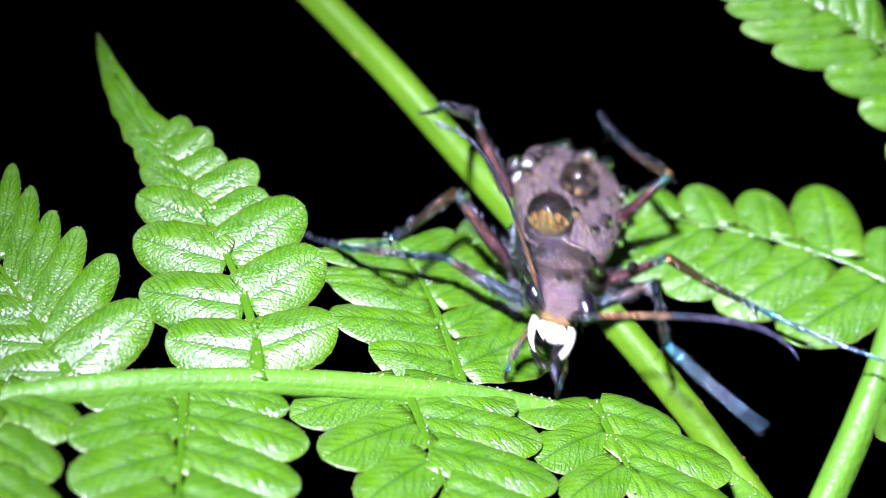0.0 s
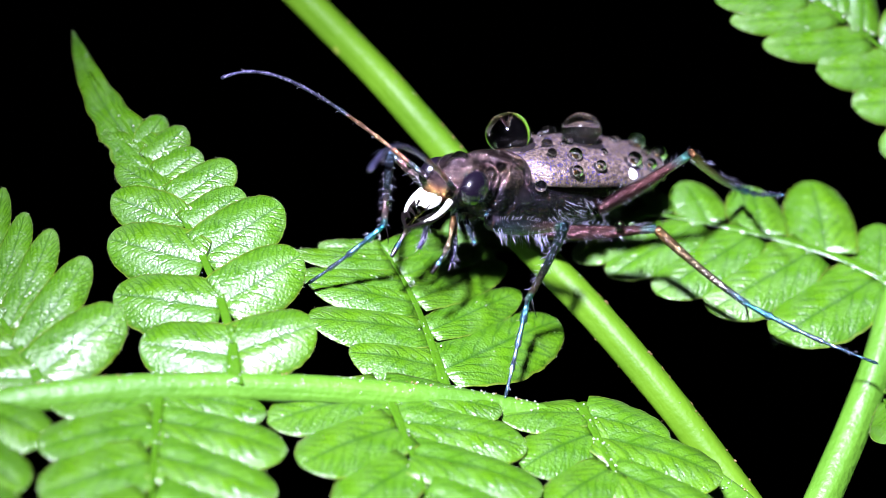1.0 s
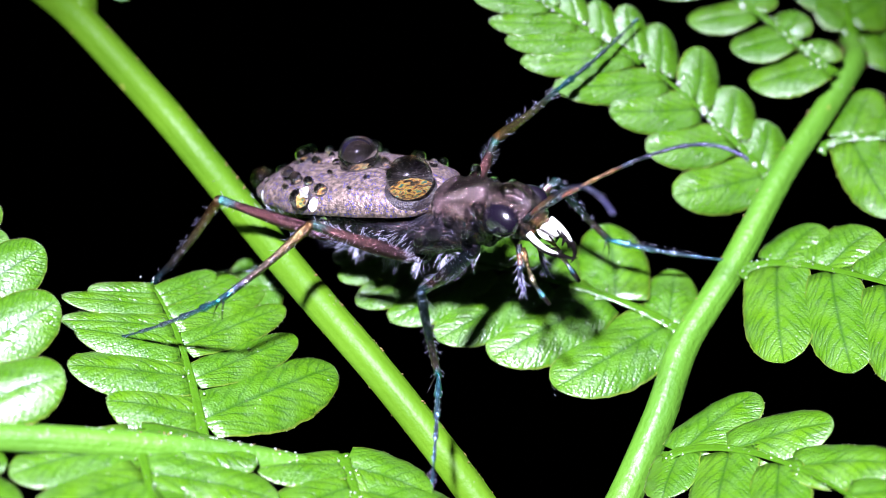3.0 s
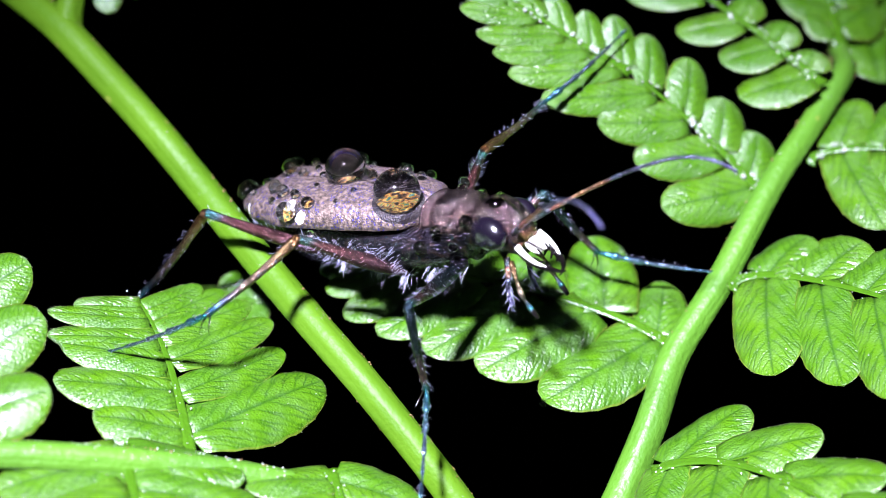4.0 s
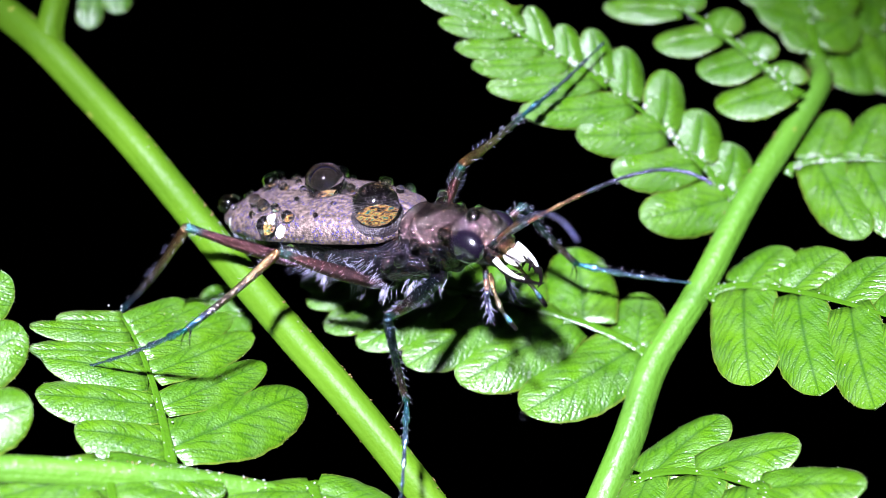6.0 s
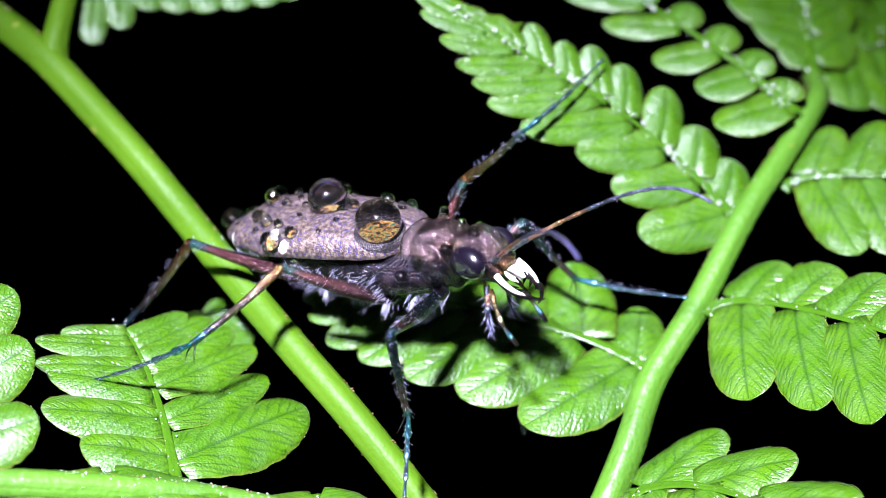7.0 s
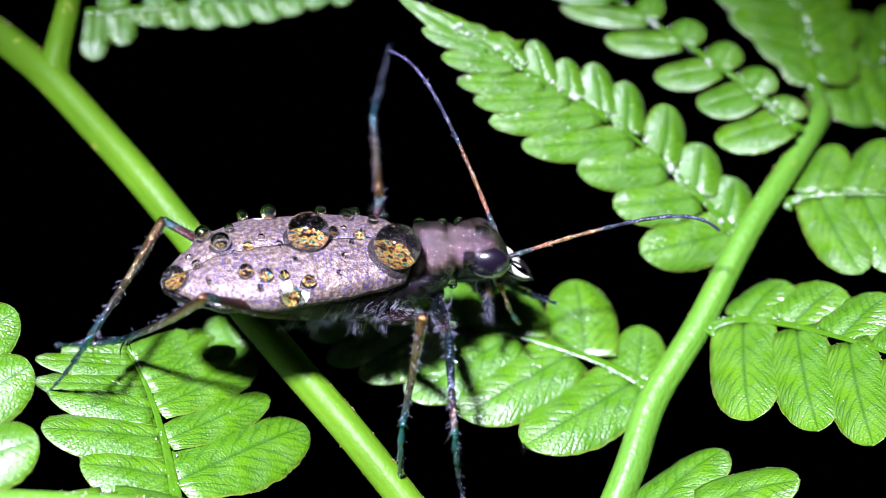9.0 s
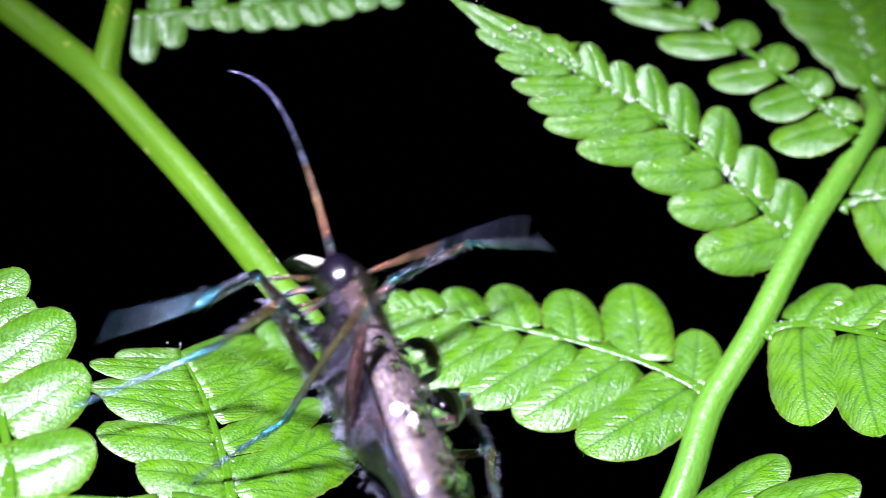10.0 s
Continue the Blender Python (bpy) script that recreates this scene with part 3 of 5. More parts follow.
side.append(pinna(side[0], (18.97, 17.0, -1.84), (23.99, 20.89, -2.9), (28.82, 24.81, -4.54), (0.301, -0.05, 0.952), 0.32, [
    (0.1, 3.58, 50.8, 2.8), (0.27, 4.14, 48.0, 2.9), (0.45, 4.28, 44.4, 2.8), (0.62, 4.22, 41.3, 2.6), (0.12, 3.31, -125.4, 3.2), (0.3, 4.48, -122.3, 3.4), (0.5, 4.39, -115.8, 3.2), (0.68, 3.85, -108.6, 2.8)], 'bright green', 1.35))
stem.append(pinna(stem[0], (-16.35, 16.07, 2.98), (-11.42, 16.92, 2.85), (-3.23, 18.66, 2.73), (0.089, -0.364, 0.927), 0.28, [
    (0.105, 2.4, -99.8, 1.38), (0.24, 1.73, -100.3, 1.38), (0.355, 0.87, -96.5, 1.38), (0.46, 1.13, -90.4, 1.45), (0.555, 1.33, -81.2, 1.53), (0.645, 1.37, -78.0, 1.55), (0.73, 1.33, -74.2, 1.46), (0.8, 1.16, -65.9, 1.39), (0.87, 0.91, -52.5, 1.26), (0.93, 0.97, -63.9, 0.92), (0.2, 1.87, 86.3, 1.39), (0.395, 2.01, 75.4, 1.4), (0.56, 1.76, 72.2, 1.41), (0.7, 1.52, 65.2, 1.42)], 'bright green'))
stem.append(pinna(stem[0], (-6.61, 2.78, -6.01), (-9.59, 2.71, -5.62), (-12.48, 1.85, -5.23), (0.133, -0.005, 0.991), 0.24, [
    (0.335, 1.96, -64.1, 1.96), (0.565, 1.15, -49.2, 1.59), (0.75, 0.86, -42.7, 1.2), (0.335, 1.83, 74.8, 1.75), (0.57, 1.53, 61.4, 1.28), (0.125, 1.5, -64.7, 1.62)], 'bright green'))

# the stalks run down to the forest floor
stalk(front[0], [FRONT_LINE[-1], (7, -13, -40), (10, -20, -300), (14, -28, -1130)], 0.54, 1.6, name="stipe")
stalk(side[0], [SIDE_LINE[0], (3, -16, -40), (-2, -30, -300), (-6, -48, -1130)], 0.74, 1.8, name="stipe")
stalk(stem[0], [STEM_LINE[-1], (9, -18, -40), (22, -34, -300), (34, -52, -1130)], 0.68, 1.9, OLD_STEM, "stipe")


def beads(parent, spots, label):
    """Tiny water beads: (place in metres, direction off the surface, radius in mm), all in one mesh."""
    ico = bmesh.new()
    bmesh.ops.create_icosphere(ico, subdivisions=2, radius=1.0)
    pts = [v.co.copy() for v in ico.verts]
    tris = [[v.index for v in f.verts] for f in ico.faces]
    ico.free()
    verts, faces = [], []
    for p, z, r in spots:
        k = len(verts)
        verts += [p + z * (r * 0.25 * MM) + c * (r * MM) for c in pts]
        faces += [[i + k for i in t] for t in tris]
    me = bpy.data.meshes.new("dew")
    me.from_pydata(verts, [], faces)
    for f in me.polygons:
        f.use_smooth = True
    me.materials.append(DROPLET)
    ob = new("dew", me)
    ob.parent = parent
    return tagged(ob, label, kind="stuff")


rnd = random.Random(11)
for fern, line, rad, count in ((front[0], FRONT_LINE, 0.56, 420), (side[0], SIDE_LINE, 0.52, 40), (stem[0], STEM_LINE, 0.68, 24)):
    path = spline([Vector(p) * MM for p in line], 30)
    for k in range(count):
        i = rnd.randrange(len(path) - 1)
        t = (path[i + 1] - path[i]).normalized()
        b = t.cross(Vector((0, 0, 1))).normalized()
        a = rnd.uniform(0.7, 2.5)
        z = b * math.cos(a) + b.cross(t) * math.sin(a)
        DEW.setdefault(fern, []).append((path[i] + z * rad * MM, z, rnd.choice((0.012, 0.018, 0.025, 0.045))))
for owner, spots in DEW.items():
    beads(owner, spots, "tiny water beads whitened to glint")


def fringe(parent, roots, label):
    """Fine pale hairs along the leaf rims: (place in metres, direction, length in mm), all in one mesh."""
    verts, faces = [], []
    for p, d, length in roots:
        a = d.orthogonal().normalized() * (0.006 * MM)
        b = d.cross(a)
        k = len(verts)
        verts += [p + a, p - 0.5 * a + 0.87 * b, p - 0.5 * a - 0.87 * b, p + d * (length * MM)]
        faces += [(k, k + 1, k + 3), (k + 1, k + 2, k + 3), (k + 2, k, k + 3)]
    me = bpy.data.meshes.new("leaf_hair")
    me.from_pydata(verts, [], faces)
    me.materials.append(DOWN)
    ob = new("leaf_hair", me)
    ob.parent = parent
    return tagged(ob, label, kind="stuff")


for owner, roots in FUZZ.items():
    fringe(owner, roots, "fine pale hairs along the leaf rim")


def crumbs(parent, line, rad, count, seed):
    """Small brown scales and grit clinging to both flanks of a stalk, in one mesh."""
    r = random.Random(seed)
    path = spline([Vector(p) * MM for p in line], 30)
    bm = bmesh.new()
    for k in range(count):
        i = r.randrange(len(path) - 1)
        t = (path[i + 1] - path[i]).normalized()
        b = t.cross(Vector((0, -0.74, 0.67))).normalized()
        a = r.choice((-1, 1))
        way = (b * a + t.cross(b) * r.uniform(-0.5, 0.5)).normalized()
        size = r.uniform(0.02, 0.055) * MM
        turn = Euler((r.uniform(0, 3), r.uniform(0, 3), r.uniform(0, 3))).to_matrix().to_4x4()
        bmesh.ops.create_icosphere(bm, subdivisions=1, radius=1.0, matrix=Matrix.Translation(path[i] + way * rad * MM) @ turn @ Matrix.Diagonal((size, size * 0.6, size * 1.6, 1)))
    ob = link("stem_grit", bm, SCALE, parent)
    return tagged(ob, "small brown scales along the stem's edges", kind="stuff")


crumbs(stem[0], STEM_LINE, 0.70, 230, 21)
crumbs(side[0], SIDE_LINE, 0.58, 120, 22)
crumbs(front[0], FRONT_LINE, 0.56, 130, 23)

SWING_AXIS = (0.329, -0.453, 0.829)

# ---- beetle: x forward, y to its left, z up, millimetres ----
beetle = new("tiger_beetle")
tagged(beetle, "bronze-brown tiger beetle with ivory jaws, covered in water drops", "beetle")
beetle.location = (-0.0006, -0.0004, 0.0018)


def ellipse_loft(sections, sides=28, power=2.0):
    """A closed body from (x, half width, z of the middle, height above it, depth below it), lengthwise; coordinates in mm."""
    bm = bmesh.new()
    rings = []
    for x, hw, zc, up, down in sections:
        ring = []
        for k in range(sides):
            a = 2 * math.pi * k / sides
            ca, sa = math.cos(a), math.sin(a)
            ex = 2 / power
            y = hw * math.copysign(abs(ca) ** ex, ca)
            z = zc + (up if sa > 0 else down) * math.copysign(abs(sa) ** ex, sa)
            ring.append(bm.verts.new((x * MM, y * MM, z * MM)))
        rings.append(ring)
    for r0, r1 in zip(rings, rings[1:]):
        for k in range(sides):
            bm.faces.new((r0[k], r0[(k + 1) % sides], r1[(k + 1) % sides], r1[k]))
    bm.faces.new(rings[0])
    bm.faces.new(rings[-1])
    return bm


def smooth_sections(rows, steps=6):
    """Interpolates body sections smoothly."""
    xs = np.array([r[0] for r in rows])
    t = np.linspace(0, 1, len(rows))
    tt = np.linspace(0, 1, (len(rows) - 1) * steps + 1)
    pts = [spline([(t[i], r[k], 0) for i, r in enumerate(rows)], steps) for k in range(5)]
    return [tuple(max(pts[k][i].y, 1e-4) if k == 1 else pts[k][i].y for k in range(5)) for i in range(len(tt))]


ELYTRON = [(0.0, 0.92, 0.98), (0.05, 1.84, 1.16), (0.15, 2.18, 1.34), (0.35, 2.47, 1.48), (0.6, 2.65, 1.46), (0.78, 2.19, 1.26), (0.9, 1.36, 0.73), (0.97, 0.58, 0.36), (1.0, 0.16, 0.2)]
LENGTH = 10.2


def elytra_shape(u):
    """Half width and height of the wing cases at a share u of their length."""
    for (a, w0, h0), (b, w1, h1) in zip(ELYTRON, ELYTRON[1:]):
        if u <= b:
            k = (u - a) / (b - a)
            k = k * k * (3 - 2 * k) if 0.1 < a < 0.9 else k
            return w0 + (w1 - w0) * k, h0 + (h1 - h0) * k
    return ELYTRON[-1][1:]


def elytra_point(u, v):
    """A place on the wing cases: u lengthwise, v from -1 (right edge) to 1 (left edge); mm."""
    w, h = elytra_shape(u)
    a = abs(v) * math.pi / 2
    y = math.copysign(w * math.sin(a) ** 0.92, v)
    z = 0.30 - 0.25 * u + (h - 0.15) * max(math.cos(a), 0) ** 0.62
    z -= 0.10 * math.exp(-(v / 0.035) ** 2) + 0.9 * max(u - 0.75, 0) ** 1.5
    return Vector((0.15 - LENGTH * u, y, z))


# large drops on the wing cases: place lengthwise, place across, radius, share of the radius that the middle stands proud
DROPS = [(0.09, -0.34, 0.98, 0.46), (0.42, 0.03, 0.86, 0.60), (0.95, -0.2, 0.52, 0.3), (0.76, 0.12, 0.42, 0.5), (0.7, -0.36, 0.3, 0.58), 
         (0.63, -0.44, 0.28, 0.58), (0.55, -0.8, 0.42, 0.63), (0.66, -0.62, 0.16, 0.58), (0.56, -0.46, 0.2, 0.58), (0.47, -0.62, 0.26, 0.58), 
         (0.3, -0.3, 0.14, 0.58), (0.22, 0.42, 0.3, 0.5), (0.16, 0.78, 0.26, 0.68), (0.3, 0.7, 0.24, 0.68), (0.52, 0.62, 0.34, 0.73), 
         (0.62, 0.7, 0.26, 0.68), (0.8, 0.45, 0.36, 0.5), (0.7, 0.4, 0.2, 0.68), (0.34, -0.55, 0.12, 0.58), (0.84, -0.45, 0.13, 0.58), 
         (0.66, 0.02, 0.22, 0.5), (0.72, -0.05, 0.13, 0.68), (0.54, -0.02, 0.18, 0.5), (0.36, -0.04, 0.12, 0.5), (0.31, 0.06, 0.22, 0.5), 
         (0.25, -0.1, 0.12, 0.68), (0.2, 0.02, 0.26, 0.5), (0.86, -0.02, 0.22, 0.5), (0.6, 0.08, 0.15, 0.68), (0.5, -0.25, 0.12, 0.58), 
         (0.26, 0.1, 0.14, 0.68), (0.4, 0.4, 0.16, 0.68), (0.12, 0.3, 0.2, 0.68), (0.55, -0.7, 0.12, 0.58), (0.5, -0.66, 0.12, 0.58), 
         (0.88, 0.2, 0.16, 0.68)]
# wet shell under them: gold and green also paint the focused light, dark paints the shade seen through a drop
DROP_LIGHT_PAINT = [(*elytra_point(u, v), r * 0.95) for u, v, r, sink in DROPS if r >= 0.2]
SHELL = cuticle("elytra_shell", [(0.36, (0.046, 0.032, 0.027)), (0.5, (0.108, 0.078, 0.064)), (0.64, (0.215, 0.157, 0.128))], 0.44, 0.46, 12000, 0.00003, (0.022, 0.018, 0.16), spots=ELYTRA_SPOTS, wet_look=DROP_LIGHT_PAINT, patches=6000)


def elytron(sign, name):
    bm = bmesh.new()
    nu, nv = 64, 26
    top = []
    for i in range(nu + 1):
        row = []
        for j in range(nv + 1):
            p = elytra_point((i / nu) ** 1.1, sign * max(j / nv, 0.004))
            p.z += 0.012 * noise.noise(p * 2.2)
            row.append(bm.verts.new(p * MM))
        lip = row[-1].co + Vector((0, -sign * 0.35, -0.12)) * MM
        row.append(bm.verts.new(lip))
        top.append(row)
    for i in range(nu):
        for j in range(nv + 1):
            bm.faces.new((top[i][j], top[i][j + 1], top[i + 1][j + 1], top[i + 1][j]))
    return part(name, bm, SHELL, beetle, "brown bronze wing case with ivory spots")


elytron(1, "elytron")
elytron(-1, "elytron")

# shield behind the head, head, underside
def shield(rows, down, lower):
    """Keeps a body's upper shell (lower False) or makes its narrower, deeper underside."""
    return smooth_sections([(x, hw * (0.95 if lower else 1.0), zc - (0.05 if lower else 0.0), up * (0.6 if lower else 1.0), d if lower else down) for x, hw, zc, up, d in rows])


NECK = [(0.05, 0.80, 0.28, 0.52, 1.2), (0.2, 1.18, 0.30, 0.84, 1.5), (0.42, 1.30, 0.30, 0.98, 1.7), (0.62, 1.06, 0.30, 0.74, 1.75), (0.85, 1.32, 0.30, 0.98, 1.8), (1.4, 1.42, 0.30, 1.04, 1.8), (1.90, 1.32, 0.30, 0.96, 1.6), (2.10, 1.02, 0.30, 0.70, 1.4), (2.30, 1.22, 0.33, 0.92, 1.2), (2.55, 0.92, 0.35, 0.66, 1.0)]
SKULL = [(2.4, 0.95, 0.3, 0.75, 1.1), (2.9, 1.16, 0.38, 0.90, 1.2), (3.4, 1.18, 0.40, 0.92, 1.2), (3.9, 1.05, 0.30, 0.88, 1.15), (4.3, 0.86, 0.10, 0.72, 1.0), (4.6, 0.66, -0.15, 0.50, 0.7)]
pronotum = part("pronotum", ellipse_loft(shield(NECK, 0.42, False), 48, 2.4), THORAX, beetle, "rugged coppery neck shield with two grooves")
part("neck_side", ellipse_loft(shield(NECK, 0, True), 32, 2.2), UNDER, pronotum, "dark hairy side of the neck shield")
head = ellipse_loft(shield(SKULL, 0.40, False), 48, 2.3)
for v in head.verts:
    x, y = v.co.x / MM, v.co.y / MM
    if v.co.z > 0:
        v.co.z -= 0.16 * MM * math.exp(-((abs(y) - 0.42) / 0.16) ** 2) * max(0, min(1, (x - 2.9) / 0.5))
        v.co.z += 0.03 * MM * math.sin(y * 26) * (abs(y) > 0.5)
head = part("head", head, THORAX, beetle, "coppery head with grooved forehead")
part("cheek", ellipse_loft(shield(SKULL, 0, True), 32, 2.2), UNDER, head, "dark lower half of the head")
part("thorax", ellipse_loft(smooth_sections([(1.9, 0.7, -0.8, 0.6, 0.6), (1.2, 1.25, -0.6, 0.9, 1.0), (0.0, 1.75, -0.45, 0.9, 1.5), (-1.5, 2.0, -0.4, 0.85, 1.75), (-3.0, 2.0, -0.4, 0.85, 1.75), (-4.6, 1.9, -0.3, 0.7, 1.5), (-5.6, 1.6, -0.3, 0.5, 1.0)]), 32, 2.2), UNDER, beetle, "dark metallic hairy underside")
abdomen = ellipse_loft(smooth_sections([(-2.6, 1.7, -0.2, 0.5, 1.0), (-4.2, 2.05, -0.15, 0.5, 1.05), (-6.0, 2.15, -0.15, 0.45, 1.0), (-8.0, 1.7, -0.15, 0.35, 0.8), (-9.4, 0.95, -0.2, 0.25, 0.5), (-10.0, 0.35, -0.2, 0.1, 0.2)]), 32, 2.1)
for v in abdomen.verts:
    v.co.z += 0.05 * MM * math.cos(v.co.x / MM * 4.4) * (v.co.z < -0.4 * MM)
part("abdomen", abdomen, UNDER, beetle, "dark blue-green ringed abdomen")


def ball(center, radii, material, name, label="", rings=18, turn=None, parent=beetle):
    bm = bmesh.new()
    bmesh.ops.create_uvsphere(bm, u_segments=28, v_segments=rings, radius=1.0)
    for v in bm.verts:
        q = Vector((v.co.x * radii[0], v.co.y * radii[1], v.co.z * radii[2]))
        v.co = ((turn @ q if turn else q) + Vector(center)) * MM
    return part(name, bm, material, parent, label)


for sg in (1, -1):
    ball((3.52, sg * 1.0, 0.24), (0.90, 0.56, 0.72), EYE, "eye", "large glossy dark eye", 20, Euler((0, 0, sg * 0.25)).to_matrix())


def curve_part(name, points, radius, material, label="", sides=10, parent=beetle, flat=1.0, steps=8):
    bm = bmesh.new()
    sweep(bm, spline([Vector(p) * MM for p in points], steps), lambda s: radius(s) * MM, sides, None, (0, 0, 1), flat)
    return part(name, bm, material, parent, label)


# gold face plate, ivory lip plate and sickle jaws with black teeth and tips
part("clypeus", ellipse_loft(smooth_sections([(4.25, 0.70, 0.05, 0.42, 0.3), (4.5, 0.72, -0.10, 0.34, 0.3), (4.75, 0.60, -0.30, 0.22, 0.2)]), 24, 2.6), GOLD, beetle, "gold and red glinting face plate")
lip = ellipse_loft(smooth_sections([(4.5, 0.56, -0.36, 0.05, 0.08), (4.72, 0.70, -0.42, 0.06, 0.08), (5.0, 0.66, -0.54, 0.05, 0.08), (5.2, 0.40, -0.66, 0.04, 0.05)]), 28, 3.0)
for v in lip.verts:
    y = abs(v.co.y / MM)
    v.co.z -= 0.09 * MM * math.exp(-((y - 0.30) / 0.07) ** 2)
JAWS = []
labrum = part("labrum", lip, IVORY, beetle, "ivory lip plate with two dark creases")
for k in (-1, 1):
    curve_part("lip_tooth", [(5.0, 0.34 * k, -0.60), (5.22, 0.30 * k, -0.70), (5.35, 0.26 * k, -0.78)], lambda s: 0.10 * (1 - 0.7 * s), BLACK, "black tooth on the lip", 8, labrum)
for sg in (1, -1):
    jaw = curve_part("mandible", [(4.3, sg * 0.86, -0.50), (4.75, sg * 0.93, -0.68), (5.30, sg * 0.84, -0.90), (5.75, sg * 0.58, -1.06)], lambda s: 0.04 + 0.125 * (1 - s) ** 0.7, IVORY, "ivory sickle jaw with a black tip", 12)
    curve_part("jaw_edge", [(4.3, sg * 0.72, -0.70), (4.8, sg * 0.84, -0.88), (5.35, sg * 0.76, -1.06), (5.8, sg * 0.50, -1.18)], lambda s: 0.17 - 0.06 * s, BLACK, "black inner edge of the jaw", 10, jaw)
    curve_part("jaw_tip", [(5.75, sg * 0.64, -1.06), (6.05, sg * 0.36, -1.20), (6.25, sg * 0.0, -1.34), (6.28, -sg * 0.30, -1.42)], lambda s: 0.14 * (1 - 0.85 * s), BLACK, "black pointed jaw tip", 10, jaw)
    for k, x in enumerate((4.95, 5.3, 5.6)):
        curve_part("jaw_tooth", [(x, sg * 0.72, -0.9 - 0.1 * k), (x + 0.1, sg * 0.42, -1.02), (x + 0.2, sg * 0.18, -1.1)], lambda s: 0.12 * (1 - 0.8 * s), BLACK, "black jaw tooth", 8, jaw)
    JAWS += [ob for ob in (jaw, *jaw.children)]
    # feelers beside the mouth
    palp = curve_part("palp", [(4.2, sg * 0.75, -1.0), (4.55, sg * 1.05, -1.7), (4.8, sg * 1.15, -2.3), (5.15, sg * 1.15, -2.85)], lambda s: 0.10 + 0.03 * math.sin(s * 14), TIBIA, "jointed yellow and black mouth feeler", 8)
    curve_part("palp_tip", [(5.15, sg * 1.15, -2.85), (5.4, sg * 1.12, -3.2)], lambda s: 0.12 - 0.04 * s, BLACK, "black end segment", 8, palp)
    palp = curve_part("palp", [(3.8, sg * 0.45, -1.0), (3.95, sg * 0.75, -1.75), (3.9, sg * 0.85, -2.4), (4.05, sg * 0.9, -2.9)], lambda s: 0.13 - 0.03 * s, FEELER, "bristly pale mouth feeler", 8)

# the mouth parts hang at a slant below the face
JAWS += [labrum, *labrum.children]
hang = Matrix.Translation((4.72 * MM, 0, -0.30 * MM)) @ Matrix.Rotation(radians(17), 4, "Y") @ Matrix.Scale(0.9, 4) @ Matrix.Translation((-4.4 * MM, 0, 0.45 * MM))
for ob in JAWS:
    ob.data.transform(hang)


def bristles(name, roots, length, spread, thick, parent=beetle, label="", seed=1):
    """White hairs: thin bent spikes from the roots (place, direction) in mm."""
    rnd = random.Random(seed)
    verts, faces = [], []
    for p, d in roots:
        p, d = Vector(p), Vector(d).normalized()
        d = (d + spread * Vector((rnd.uniform(-1, 1), rnd.uniform(-1, 1), rnd.uniform(-1, 1)))).normalized()
        ln = length * rnd.uniform(0.6, 1.25)
        side = d.orthogonal().normalized()
        bend = Vector((rnd.uniform(-1, 1), rnd.uniform(-1, 1), -0.6)) * 0.25
        i = len(verts)
        up = d.cross(side)
        for s, r in ((0, 1.0), (0.5, 0.8)):
            c = p + d * ln * s + bend * ln * s * s
            for k in range(3):
                a = k * 2.0944
                verts.append((c + (side * math.cos(a) + up * math.sin(a)) * thick * r) * MM)
        verts.append((p + d * ln + bend * ln) * MM)
        for k in range(3):
            n = (k + 1) % 3
            faces += [(i + k, i + n, i + 3 + n, i + 3 + k), (i + 3 + k, i + 3 + n, i + 6)]
    me = bpy.data.meshes.new(name)
    me.from_pydata(verts, [], faces)
    me.materials.append(HAIR)
    ob = new(name, me)
    ob.parent = parent
    return tagged(ob, label, kind="stuff")


rnd = random.Random(5)
roots = []
for k in range(560):
    sg = rnd.choice((1, -1))
    x = rnd.uniform(-5.4, -0.4)
    a = rnd.uniform(-0.1, 1.3)
    p = (x, sg * 2.02 * math.cos(a) ** 0.8, -0.5 - 1.7 * math.sin(a))
    roots.append((p, (-0.8, sg * 0.55, -0.35 + 0.45 * math.sin(x * 2.6 + a * 3))))
bristles("hair", roots, 0.34, 0.25, 0.0048, beetle, "short white hair on the underside", 2)
roots = []
for sg in (1, -1):
    for cx, cz in ((1.6, -1.9), (0.6, -2.1), (-0.9, -2.3), (-2.2, -2.2), (-3.8, -2.0)):
        for k in range(46):
            q = Vector((rnd.gauss(0, 0.17), sg * (1.25 + rnd.gauss(0, 0.16)), rnd.gauss(0, 0.15)))
            roots.append(((cx + q.x, q.y, cz + q.z + 0.3), (-0.3 + rnd.uniform(-0.3, 0.3), sg * 0.5, -1.0)))
    for k in range(70):
        s = rnd.random()
        roots.append(((3.85 + 0.15 * s, sg * (0.55 + 0.35 * s), -1.1 - 1.8 * s), (rnd.uniform(-0.6, 1), sg * rnd.uniform(-0.4, 1), -0.6)))
bristles("hair_tuft", roots, 0.48, 0.30, 0.0085, beetle, "long white hair tufts at the leg joints", 3)


